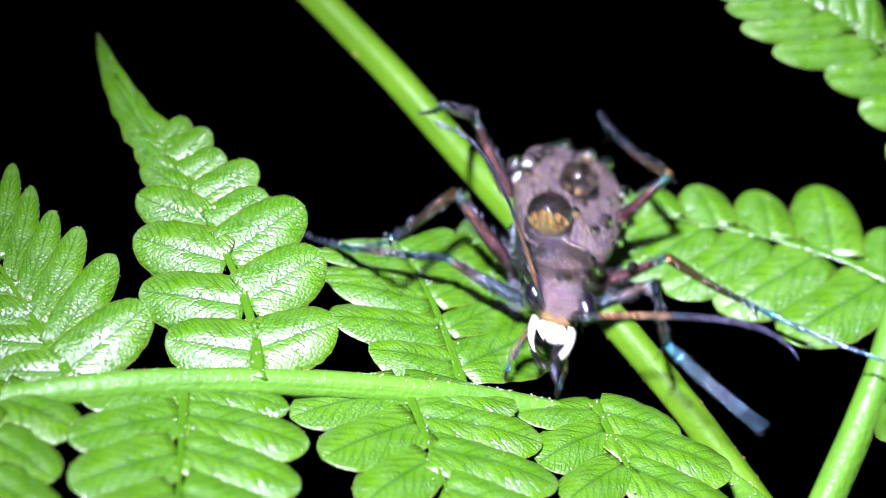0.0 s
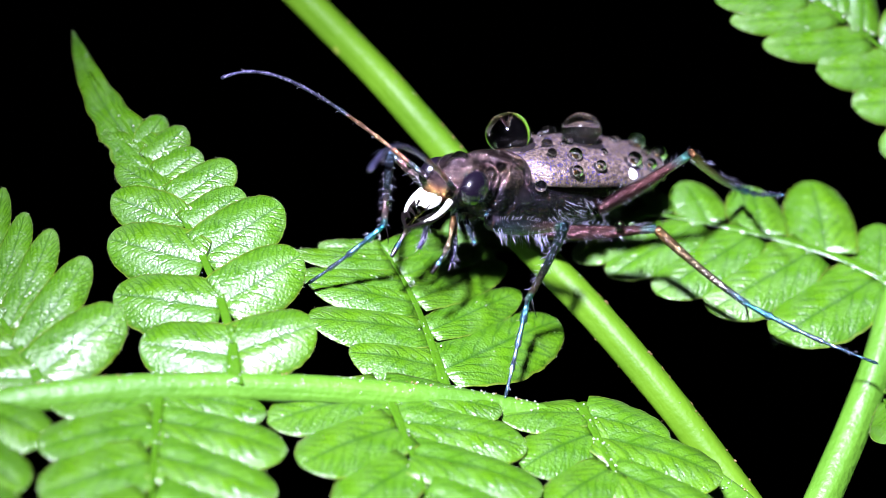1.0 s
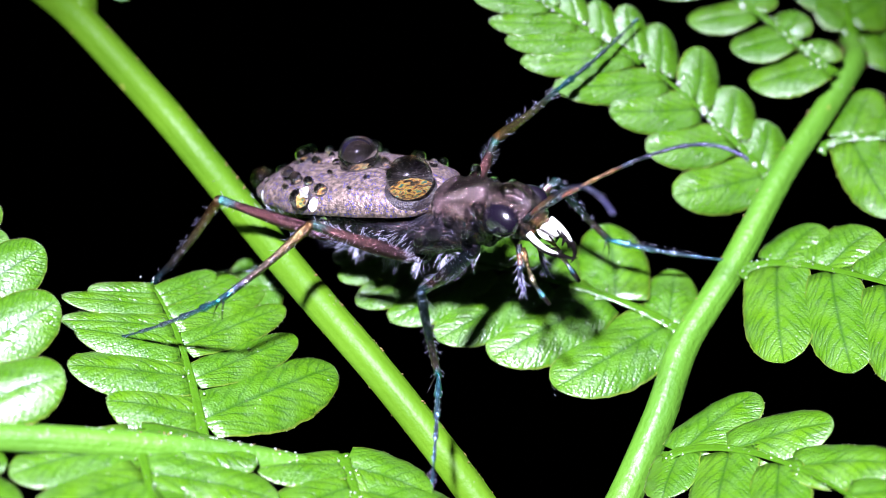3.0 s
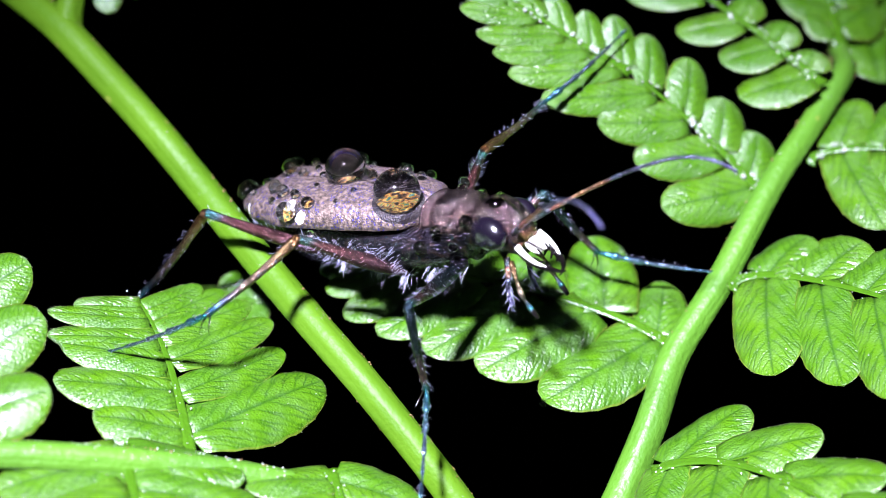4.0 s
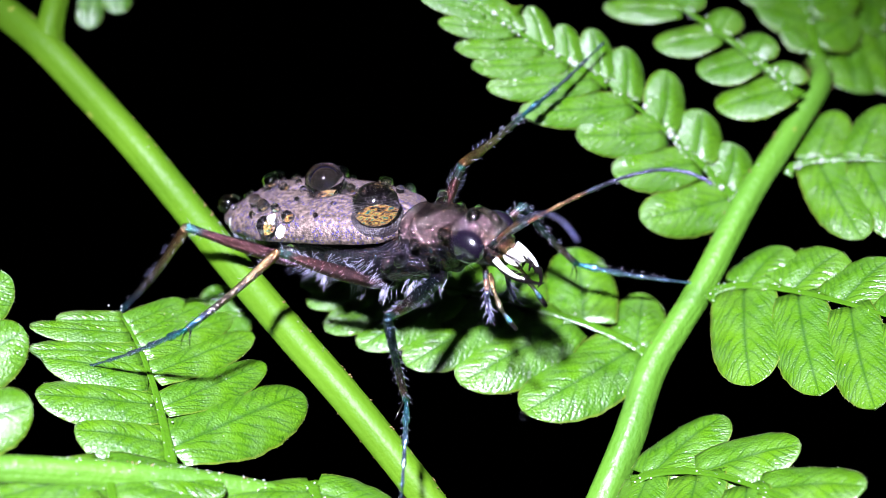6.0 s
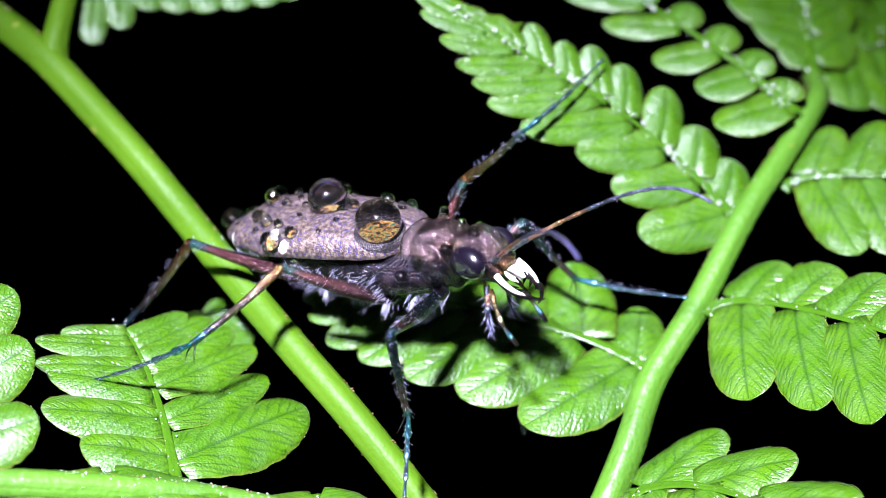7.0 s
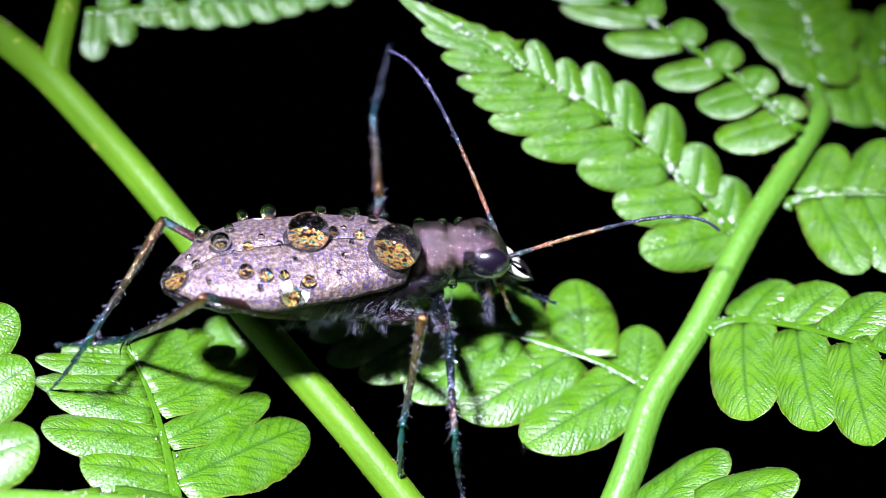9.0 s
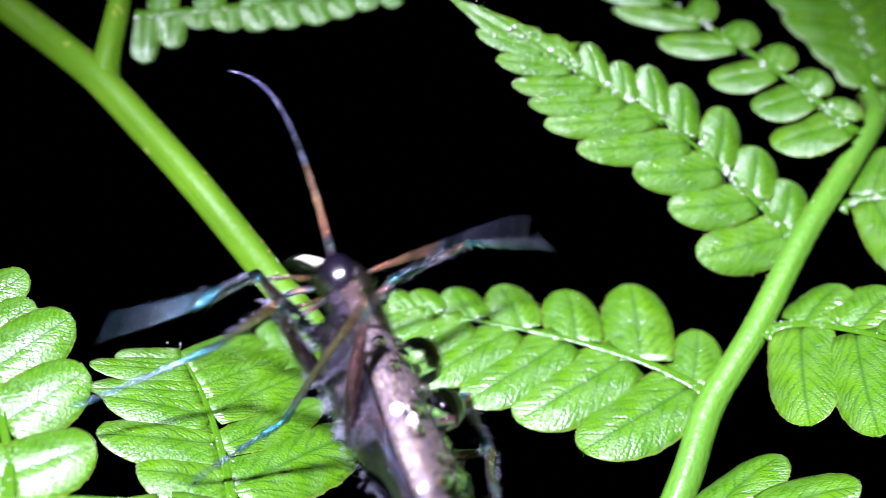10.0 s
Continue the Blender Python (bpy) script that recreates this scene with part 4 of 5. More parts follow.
# ---- legs ----
def leg_segment(name, length, r0, rm, r1, material, spines, spine_len, label, seed, joints=0):
    """A leg segment along x from the joint at the origin, with its bristles."""
    rs = [(0, r0), (0.12, r0 * 0.9 + rm * 0.25), (0.4, rm), (0.85, r1 * 0.95), (1.0, r1)]

    def radius(s):
        for (a, p), (b, q) in zip(rs, rs[1:]):
            if s <= b:
                r = p + (q - p) * (s - a) / (b - a)
                break
        if joints:
            k = (s * joints) % 1.0
            r *= 0.58 + 0.62 * k ** 1.6
        return r * MM

    bm = bmesh.new()
    sweep(bm, [Vector((length * MM * k / 40, 0, -0.02 * length * MM * math.sin(k / 40 * math.pi))) for k in range(41)], radius, 10, None, (0, 0, 1))
    ob = part(name, bm, material, beetle, label)
    r = random.Random(seed)
    roots = []
    for k in range(spines):
        s, a = r.uniform(0.06, 0.98), r.uniform(0, 6.283)
        rad = radius(s) / MM * 0.8
        roots.append(((length * s, math.cos(a) * rad, math.sin(a) * rad), (0.75, math.cos(a), math.sin(a))))
    if name == "tibia":
        for sgn in (1, -1):
            spur = bmesh.new()
            sweep(spur, spline([Vector((length * 0.97, 0.05 * sgn, -0.05)) * MM, Vector((length + 0.22, 0.22 * sgn, -0.30)) * MM, Vector((length + 0.45, 0.30 * sgn, -0.62)) * MM], 5), lambda s: 0.045 * (1 - 0.8 * s) * MM, 6)
            part("spur", spur, BLACK, ob, "black spur above the foot")
    if joints:
        for sgn in (1, -1):
            roots.append(((length, 0, 0), (0.8, 0.6 * sgn, -0.5)))
    bristles("leg_bristles", roots, spine_len * 0.85, 0.15, 0.0062, ob, "pale bristles on the leg", seed)
    return ob


SIZES = {1: (4.1, 3.9, 5.3), 2: (5.1, 5.2, 5.9), 3: (6.3, 7.4, 6.2)}
HIPS = {1: (1.5, 0.8, -1.6), 2: (-0.9, 1.0, -2.0), 3: (-4.0, 0.9, -1.7)}


def leg(pair, sg):
    lf, lt, ls = SIZES[pair]
    k = pair * 10 + sg
    fem = leg_segment("femur", lf, 0.24, 0.34, 0.19, FORELEG if pair == 1 else FEMUR, 120, 0.36, "teal and black upper leg" if pair == 1 else "coppery purple upper leg with white bristles", k)
    tib = leg_segment("tibia", lt, 0.20, 0.17, 0.15, FORELEG if pair == 1 else TIBIA, 60, 0.32, "dark teal lower leg" if pair == 1 else "golden lower leg turning blue-green", k + 1)
    tar = leg_segment("tarsus", ls, 0.15, 0.13, 0.07, TARSUS, 60 if pair < 3 else 30, 0.20, "blue-black jointed foot", k + 2, 5)
    hx, hy, hz = HIPS[pair]
    ball((hx, sg * hy * 0.8, hz + 0.15), (0.42, 0.36, 0.42), UNDER, "coxa", "dark hip joint")
    return fem, tib, tar


LEGS = {(pair, sg): leg(pair, sg) for pair in (1, 2, 3) for sg in (1, -1)}


def antenna(sg):
    """A jointed feeler along x: a thick first joint, then ten joints that widen to their ends, drooping at the tip, with a few hairs."""
    bm = bmesh.new()
    n = 132

    def at(s):
        return Vector((9.9 * (s - 0.07 * s ** 4), 0, 2.7 * s - 1.2 * s * s - 1.5 * s ** 6))

    sweep(bm, [at(k / n) * MM for k in range(n + 1)], lambda s: (0.15 if s < 0.06 else 0.110 - 0.036 * s) * (0.74 + 0.36 * ((s * 11) % 1.0) ** 2) * MM, 10)
    ob = part("antenna", bm, FEELER, beetle, "long jointed antenna, orange near its root and dark beyond")
    r = random.Random(sg + 7)
    roots = []
    for k in range(1, 11):
        for j in range(5):
            a = r.uniform(0, 6.28)
            roots.append((at(k / 11 - 0.01 * r.random()), (0.8, math.cos(a), math.sin(a))))
    bristles("antenna_hair", roots, 0.22, 0.1, 0.006, ob, "fine pale hair on the antenna", 9 + sg)
    return ob


FEELERS = {sg: antenna(sg) for sg in (1, -1)}


# ---- water drops on the beetle ----
def drop(u, v, r, sink=0.45, squash=0.93):
    p = elytra_point(u, v)
    du, dv = elytra_point(u + 0.01, v) - p, elytra_point(u, v + (0.02 if v < 0.9 else -0.02)) - p
    nrm = du.cross(dv).normalized()
    if nrm.z < 0:
        nrm.negate()
    c = p + nrm * r * sink
    ball(c, (r, r, r * squash), WATER, "water_drop", "clear round water drop on the beetle's back", 20, nrm.to_track_quat("Z", "Y").to_matrix())


for u, v, r, sink in DROPS:
    drop(u, v, r, sink)
for x, y, z, r in [(3.4, -0.1, 1.05, 0.42), (2.55, -1.15, 0.75, 0.28), (1.2, -1.45, 0.25, 0.25), (1.0, 1.0, 1.05, 0.26), (2.0, 0.95, 1.0, 0.22), (0.4, -1.6, -0.5, 0.3),
                   (1.9, -1.4, -0.4, 0.2), (-0.2, -1.9, -0.8, 0.2), (0.8, 1.5, -0.2, 0.34), (4.55, -0.62, -0.05, 0.22), (4.5, 0.62, 0.0, 0.2), (2.8, 1.1, 0.9, 0.2), (0.2, 1.75, 0.3, 0.26),
                   (-3.2, -1.95, -1.0, 0.30), (-4.5, -1.9, -0.8, 0.24), (-2.1, -1.95, -1.25, 0.24), (-1.2, -2.0, -0.7, 0.18), (-3.4, 1.95, -1.0, 0.28), (-2.0, 2.0, -0.9, 0.22)]:
    ball((x, y, z), (r, r, r * 0.95), WATER, "water_drop", "clear round water drop on the beetle's body")


for key, seg, x, y, z, rad in [((2, 1), 0, 3.6, -0.30, 0.22, 0.24), ((2, 1), 0, 4.1, 0.34, 0.1, 0.14), ((1, 1), 1, 1.0, -0.2, 0.15, 0.12), ((1, -1), 0, 3.2, 0.3, 0.25, 0.15), ((1, -1), 1, 2.9, 0.1, 0.2, 0.11), ((2, -1), 0, 4.6, -0.2, 0.25, 0.16)]:
    ball((x, y, z), (rad, rad, rad), WATER, "water_drop", "small clear water drop clinging to the leg", 14, parent=LEGS[key][seg])
lobe = [ob for ob in side[1].children if ob.name.startswith("pinnule")][7]
DRIP = (side[1].location + lobe.matrix_basis @ max((v.co for v in lobe.data.vertices), key=lambda c: c.x)) / MM - Vector((0.05, 0.05, 0.2))
hanging = ball(DRIP, (0.20, 0.20, 0.26), WATER, "hanging_drop", "clear water drop hanging from a leaf tip", parent=side[0])


# ---- movement ----
BODY_ROWS = [
    (0, pose(-0.0058655, -0.0035512, -0.00090469, -17.1, -11.8, -94.9)),
    (0.3, pose(-0.0069929, -0.0007805, 0.0015597, 1.0, -26.0, -121.2)),
    (0.5, pose(-0.0070521, -0.0021105, 0.0019043, 5.8, -23.0, -134.8)),
    (1, pose(-0.0073191, -0.0013738, 0.0016654, 11.8, -25.7, -137.6)),
    (1.5, pose(-0.0071349, -0.0013986, 0.0015622, 12.9, -25.6, -135.7)),
    (1.7, pose(-0.0053317, -0.001618, 0.001033, 8.5, -24.1, -112.4)),
    (2, pose(-0.00305, -0.00297, -0.00036, -2.2, 1.4, -76.8)),
    (2.2, pose(-0.0023507, -0.0023693, 0.00087996, -21.6, -20.5, -63.8)),
    (2.5, pose(-0.00042749, -0.0016868, 0.0012618, -15.3, -12.5, -36.3)),
    (2.8, pose(-0.00059968, -0.00035512, 0.0018022, -11.4, -17.7, -31.6)),
    (7.9, pose(-0.00059968, -0.00035512, 0.0018022, -11.4, -17.7, -31.6)),
    (7.97, pose(-0.0015445, 0.00048689, 0.0028697, -14.2, -18.7, -25.7)),
    (8.2, pose(-0.0015445, 0.00048689, 0.0028697, -14.2, -18.7, -25.7)),
    (8.5, pose(-0.0012741, 0.00039864, 0.0034419, -5.8, -10.0, -8.4)),
    (8.8, pose(-0.0011904, -0.0014673, 0.0033169, -4.9, 1.7, 7.2)),
    (9, pose(-0.0012008, -0.00065167, 0.0025343, -1.9, 8.4, 17.2)),
    (9.3, pose(-0.0019317, 9.5074e-05, 0.0016799, -12.9, 20.2, 26.8)),
    (9.5, pose(-0.0014791, -0.00047113, 0.0017205, -20.3, 24.4, 31.6)),
    (9.7, pose(-0.0019358, -0.00083034, 0.0016319, -15.8, 29.6, 45.4)),
    (9.8, pose(-0.0021733, -0.0015047, 0.0018047, -0.9, 24.4, 67.5)),
    (9.9, pose(-0.0026233, -0.0031023, 0.0011404, 40.5, -9.8, 94.8)),
    (10, pose(-0.0047965, -0.0053008, 0.0020175, 66.5, -5.9, 108.4)),
]
LEG_R1 = [(0, (0.83, -4.81, -1.1), (1.1, -8.62, -1.93), (-2.91, -11.01, -4.43)),
    (0.3, (2.37, -4.09, 0.68), (2.32, -4.36, -3.21), (7.24, -4.8, -5.11)),
    (0.5, (3.07, -3.92, 0.55), (5.44, -1.53, -1.42), (5.75, -4.83, -5.55)),
    (1, (3.54, -3.78, 0.34), (5.72, -1.52, -1.96), (7.28, -4.71, -5.89)),
    (1.5, (3.39, -3.75, 0.52), (1.94, -5.16, -2.81), (6.63, -4.61, -5.23)),
    (1.7, (2.12, -4.15, 0.68), (5.49, -4.45, -1.26), (7.02, -9.04, -3.41)),
    (2, (-0.32, -4.34, -0.39), (0.44, -8.11, 0.24), (-1.42, -12.92, 1.48)),
    (2.2, (3.71, -4.21, -1.06), (2.65, -2.94, -4.59), (4.89, -5.69, -8.53)),
    (2.5, (2.27, -4.55, -0.13), (2.44, -3.99, -3.99), (4.5, -7.31, -7.58)),
    (2.8, (1.98, -4.87, -1.38), (1.95, -4.59, -5.27), (4.26, -8.85, -7.41)),
    (7.9, (1.98, -4.87, -1.38), (1.95, -4.59, -5.27), (4.26, -8.85, -7.41)),
    (7.97, (3.2, -4.49, -1.06), (2.11, -3.72, -4.72), (1.55, -3.94, -9.99)),
    (8.2, (3.2, -4.49, -1.06), (2.11, -3.72, -4.72), (1.55, -3.94, -9.99)),
    (8.5, (1.19, -4.68, -2.88), (1.63, -4.67, -6.75), (3.11, -9.76, -6.91)),
    (8.8, (1.18, -4.81, -0.82), (1.39, -5.55, -4.64), (1.9, -4.4, -9.79)),
    (9, (0.7, -4.66, -0.45), (0.68, -6.86, -3.67), (2.1, -5.87, -8.68)),
    (9.3, (1.12, -3.97, 0.97), (3.8, -3.97, -1.86), (6.56, -7.8, -4.27)),
    (9.5, (1.42, -4.28, 0.56), (4.4, -3.93, -1.94), (8.29, -6.65, -4.29)),
    (9.7, (0.54, -1.95, 2.22), (4.12, -2.52, 3.64), (9.14, -2.14, 5.29)),
    (9.8, (3.16, -2.63, 1.67), (7.02, -3.09, 2.06), (11.7, -4.59, 4.04)),
    (9.9, (2.36, -4.01, 0.81), (5.81, -5.45, 1.9), (8.96, -8.9, 4.41)),
    (9.9667, (2.87, -0.16, 2.21), (5.3, -2.9, 4.2), (8.2, -6.2, 5.4)),
    (10, (2.87, -0.16, 2.21), (4.25, -2.05, 5.33), (5.71, -6.35, 8.06))]
LEG_L1 = [(0, (0.78, 3.97, 0.89), (4.58, 4.67, 0.4), (6.7, 9.39, -0.74)),
    (0.0333, (0.78, 3.97, 0.89), (4.3, 5.4, 0.5), (5.2, 10.3, -0.6)),
    (0.0667, (0.78, 3.97, 0.89), (4.58, 4.67, 0.4), (6.7, 9.39, -0.74)),
    (0.3, (3.28, 4.18, -0.11), (6.4, 4.17, -2.46), (6.28, 4.35, -7.76)),
    (0.5, (2.28, 4.36, 0.28), (1.82, 3.02, -3.35), (4.4, 4.8, -7.63)),
    (1, (1.98, 4.68, -0.37), (1.62, 3.27, -3.98), (4.21, 4.99, -8.28)),
    (1.5, (2.05, 4.67, -0.36), (2.04, 3.08, -3.92), (3.67, 3.77, -8.91)),
    (1.7, (0.14, 4.41, -0.22), (3.57, 6.14, -0.91), (4.34, 9.5, -4.94)),
    (2, (0.96, 4.32, -0.47), (4.36, 2.43, -0.72), (8.43, 2.32, -4.12)),
    (2.2, (3.04, 4, 0.45), (3.06, 7.04, -1.99), (6.45, 10.23, -4.52)),
    (2.5, (1.59, 3.93, 1.05), (4.01, 5.58, -1.52), (6.97, 9.84, -2.62)),
    (2.8, (2.44, 4.62, -0.44), (3.58, 6.29, -3.78), (7.29, 9.55, -5.7)),
    (7.9, (2.44, 4.62, -0.44), (3.58, 6.29, -3.78), (7.29, 9.55, -5.7)),
    (7.97, (4.02, 4.03, -1.53), (4.38, 5.89, -4.94), (9.12, 7.49, -6.68)),
    (8.2, (4.02, 4.03, -1.53), (4.38, 5.89, -4.94), (9.12, 7.49, -6.68)),
    (8.5, (5.05, 2.14, -3.15), (5.73, 4.35, -6.29), (10.76, 3.86, -7.91)),
    (8.8, (5.5, -0.08, -1.7), (6.55, 2.52, -4.41), (6.58, -2.17, -1.95)),
    (9.9, (1.13, 2.73, 2), (3.42, 4.04, -0.88), (5.67, 8.71, -2)),
    (9.9667, (2.2, 4.81, -2.05), (4.9, 2.9, -3.2), (7.2, 3.6, -7.6)),
    (10, (2.2, 4.81, -2.05), (4.31, 2.38, -4.26), (5.65, 2.42, -9.39))]
LEG_R2 = [(0, (-1.37, -5.19, 0.86), (3.28, -7.44, 0.22), (-0.94, -9.33, -3.45)),
    (0.5, (-2.92, -5.68, -2.06), (0.5, -1.78, -1.74), (4.88, 2.08, -0.88)),
    (1, (-2.66, -5.77, -1.63), (0.64, -1.76, -1.72), (4.73, 2.49, -1.51)),
    (1.5, (-2.84, -5.67, -1.36), (0.57, -1.75, -1.53), (4.78, 2.38, -1.4)),
    (2, (-1.01, -3.45, 2.18), (-4.49, -6.71, 0.12), (-1.61, -9.96, 4.1)),
    (2.2, (0.21, -5.03, 0.92), (1.95, -9.1, -1.81), (-2.55, -11.19, -5)),
    (2.5, (-3.72, -4.28, 0.7), (-4.39, -9.19, -0.88), (-9.66, -9.57, -3.52)),
    (2.8, (-3.43, -4.48, 0.74), (-4.49, -9.39, -0.58), (-9.94, -10.22, -2.69)),
    (7.9, (-3.43, -4.48, 0.74), (-4.49, -9.39, -0.58), (-9.94, -10.22, -2.69)),
    (7.97, (-3.14, -4.94, 0.34), (-3.51, -9.94, -1.03), (-8.99, -10.12, -3.19)),
    (8.2, (-3.14, -4.94, 0.34), (-3.51, -9.94, -1.03), (-8.99, -10.12, -3.19)),
    (8.5, (-3.93, -4.22, 0.54), (-6.58, -8.69, 0.65), (-11.74, -8.34, -2.18)),
    (8.8, (-0.58, -4.91, 1.26), (-0.6, -4.92, -3.94), (-0.39, -4.15, -9.79)),
    (9, (-0.74, -4.98, 1.18), (-1.17, -5.74, -3.94), (-0.17, -4.49, -9.62)),
    (9.3, (-0.99, -5.65, 0.09), (-0.44, -4.54, -4.96), (-3.52, -9.53, -5.59)),
    (9.5, (-1.64, -5.81, -0.46), (-0.87, -3.87, -5.22), (-4.57, -8.23, -6.67)),
    (9.7, (-2.37, -5.54, -0.19), (-1.31, -3.7, -4.94), (1.83, -1.26, -9.3)),
    (9.8, (-2.74, -4.99, 0.58), (-1.58, -3.54, -4.28), (-7.19, -5.13, -5.16)),
    (9.9, (0.55, -4.75, 1.14), (-4.5, -3.76, 0.43), (-3.28, -7.37, -4.08)),
    (10, (-2.3, -2.54, 2.66), (-1.13, -7.57, 2.03), (-6.06, -4.33, 1.95))]
LEG_L2 = [(0, (0.15, 4.11, 1.9), (-0.98, 8.92, 0.29), (0.7, 14.56, 0.69)),
    (0.3, (-2.77, 5.65, -1.04), (-1.75, 10.55, -2.43), (-2.91, 16.28, -3.24)),
    (0.5, (-3.88, 4.82, -0.4), (-7.27, 7.74, -3.05), (-9.39, 13.16, -4.04)),
    (1, (-3.93, 4.95, -0.91), (-6.96, 8.27, -3.53), (-9.41, 13.53, -4.64)),
    (1.5, (-3.84, 4.99, -0.8), (-7.29, 7.62, -3.67), (-9.47, 12.86, -5.27)),
    (1.7, (-0.67, 5.65, 0.08), (-2.81, 8.09, -3.99), (-2.77, 13.41, -6.52)),
    (2, (-1.94, 5.17, 0.21), (-3.2, 10.07, -0.99), (1.6, 10.05, 2.42)),
    (2.2, (0.12, 4.09, 1.92), (-0.88, 9.16, 1.34), (-3.97, 14.09, 0.36)),
    (2.5, (0.08, 3.55, 2.31), (0.86, 8.62, 3.17), (2.27, 13.37, -0.03)),
    (2.8, (1.48, 2.19, 2.35), (1.15, 7.38, 2.48), (2.07, 13.04, 3.87)),
    (7.9, (1.48, 2.19, 2.35), (1.15, 7.38, 2.48), (2.07, 13.04, 3.87)),
    (7.97, (1.62, 1.33, 2.42), (0.52, 5.97, 4.52), (0.09, 11.84, 4.89)),
    (8.2, (1.62, 1.33, 2.42), (0.52, 5.97, 4.52), (0.09, 11.84, 4.89)),
    (8.5, (-1.01, 5.98, -0.9), (-1.53, 10.92, -2.42), (-0.08, 8.09, 2.55)),
    (8.8, (0.8, 5.26, 0.22), (2.15, 9.99, -1.48), (2.75, 15.56, -3.35)),
    (9, (0.93, 5.67, -1.1), (2.01, 10.7, -0.34), (4.43, 16.08, -0.22)),
    (9.9, (0.38, 4.97, 0.93), (1.74, 1.67, -2.85), (-2.97, 4.55, -0.76)),
    (10, (-0.72, 6.07, -1.49), (1.46, 2.97, -5.05), (0.89, 4.44, -10.73))]
LEG_R3 = [(0, (-6.35, -5.24, 2.22), (0.09, -6.95, 5.42), (-5.07, -7.59, 2.05)),
    (0.3, (-5.17, -5.88, 1.97), (1.56, -2.8, 2.05), (-3.2, -5.17, -1.14)),
    (0.5, (-4.37, -6.26, 1.58), (1.45, -1.72, 2.09), (-2.78, -5.23, -0.79)),
    (1, (-7.4, -6.15, -0.98), (-1.48, -1.72, -0.86), (3.57, 1.87, -0.62)),
    (1.5, (-7.63, -5.94, -0.63), (-1.59, -1.67, -0.59), (3.56, 1.78, -0.4)),
    (2, (-4.32, -4.99, 2.99), (-8.7, -4.45, -2.94), (-3.61, -6.88, -0.37)),
    (2.2, (-1.88, -5.89, 1.52), (-7.72, -3.63, -2.43), (-2.56, -7.05, -2.8)),
    (2.5, (-8.87, -4.22, 0.54), (-13.87, -1.16, -3.98), (-10.35, -6.23, -3.3)),
    (2.8, (-8.67, -4.07, 1.1), (-14.22, -3.54, -3.77), (-11.52, -8.97, -2.48)),
    (7.9, (-8.67, -4.07, 1.1), (-14.22, -3.54, -3.77), (-11.52, -8.97, -2.48)),
    (8.01, (-5.56, -5.39, 2.44), (-12.11, -2.81, 0.15), (-18.07, -4.01, -1.08)),
    (8.1, (-8.9, -4.05, 0.71), (-14.7, -4.11, -3.89), (-12.32, -9.66, -2.48)),
    (8.2, (-8.9, -4.05, 0.71), (-14.7, -4.11, -3.89), (-12.32, -9.66, -2.48)),
    (8.5, (-7.43, -4.59, 2.08), (-12.44, -3, -3.12), (-12.55, -8.66, -0.6)),
    (8.8, (-8.01, -4.03, 2.03), (-12.07, -0.46, -3.03), (-14.82, 3.4, -7.02)),
    (9, (-9.01, -2.93, 1.54), (-11.06, 1.46, -4.05), (-14.65, -2.31, -0.68)),
    (9.3, (-9.08, -4.11, 0.18), (-10.84, -1.54, -6.53), (-9.67, 3.02, -10.56)),
    (9.5, (-9.77, -3.2, -0.63), (-10.82, 0.9, -6.7), (-9, 5.91, -9.86)),
    (9.7, (-10.12, -2.3, -1.14), (-10.6, 2.76, -6.52), (-8.54, 7.32, -10.18)),
    (9.8, (-10.17, -1.86, -2.52), (-5.91, 1.99, -7.18), (-12.02, 1.46, -6.3)),
    (9.9, (-1.8, -6.75, -2.47), (-7.29, -2.75, 0.47), (-5.52, -6.68, -3.99)),
    (10, (-3.06, -5.68, 2.3), (-8.45, -0.61, 2.46), (-6.47, -6.37, 1.28))]
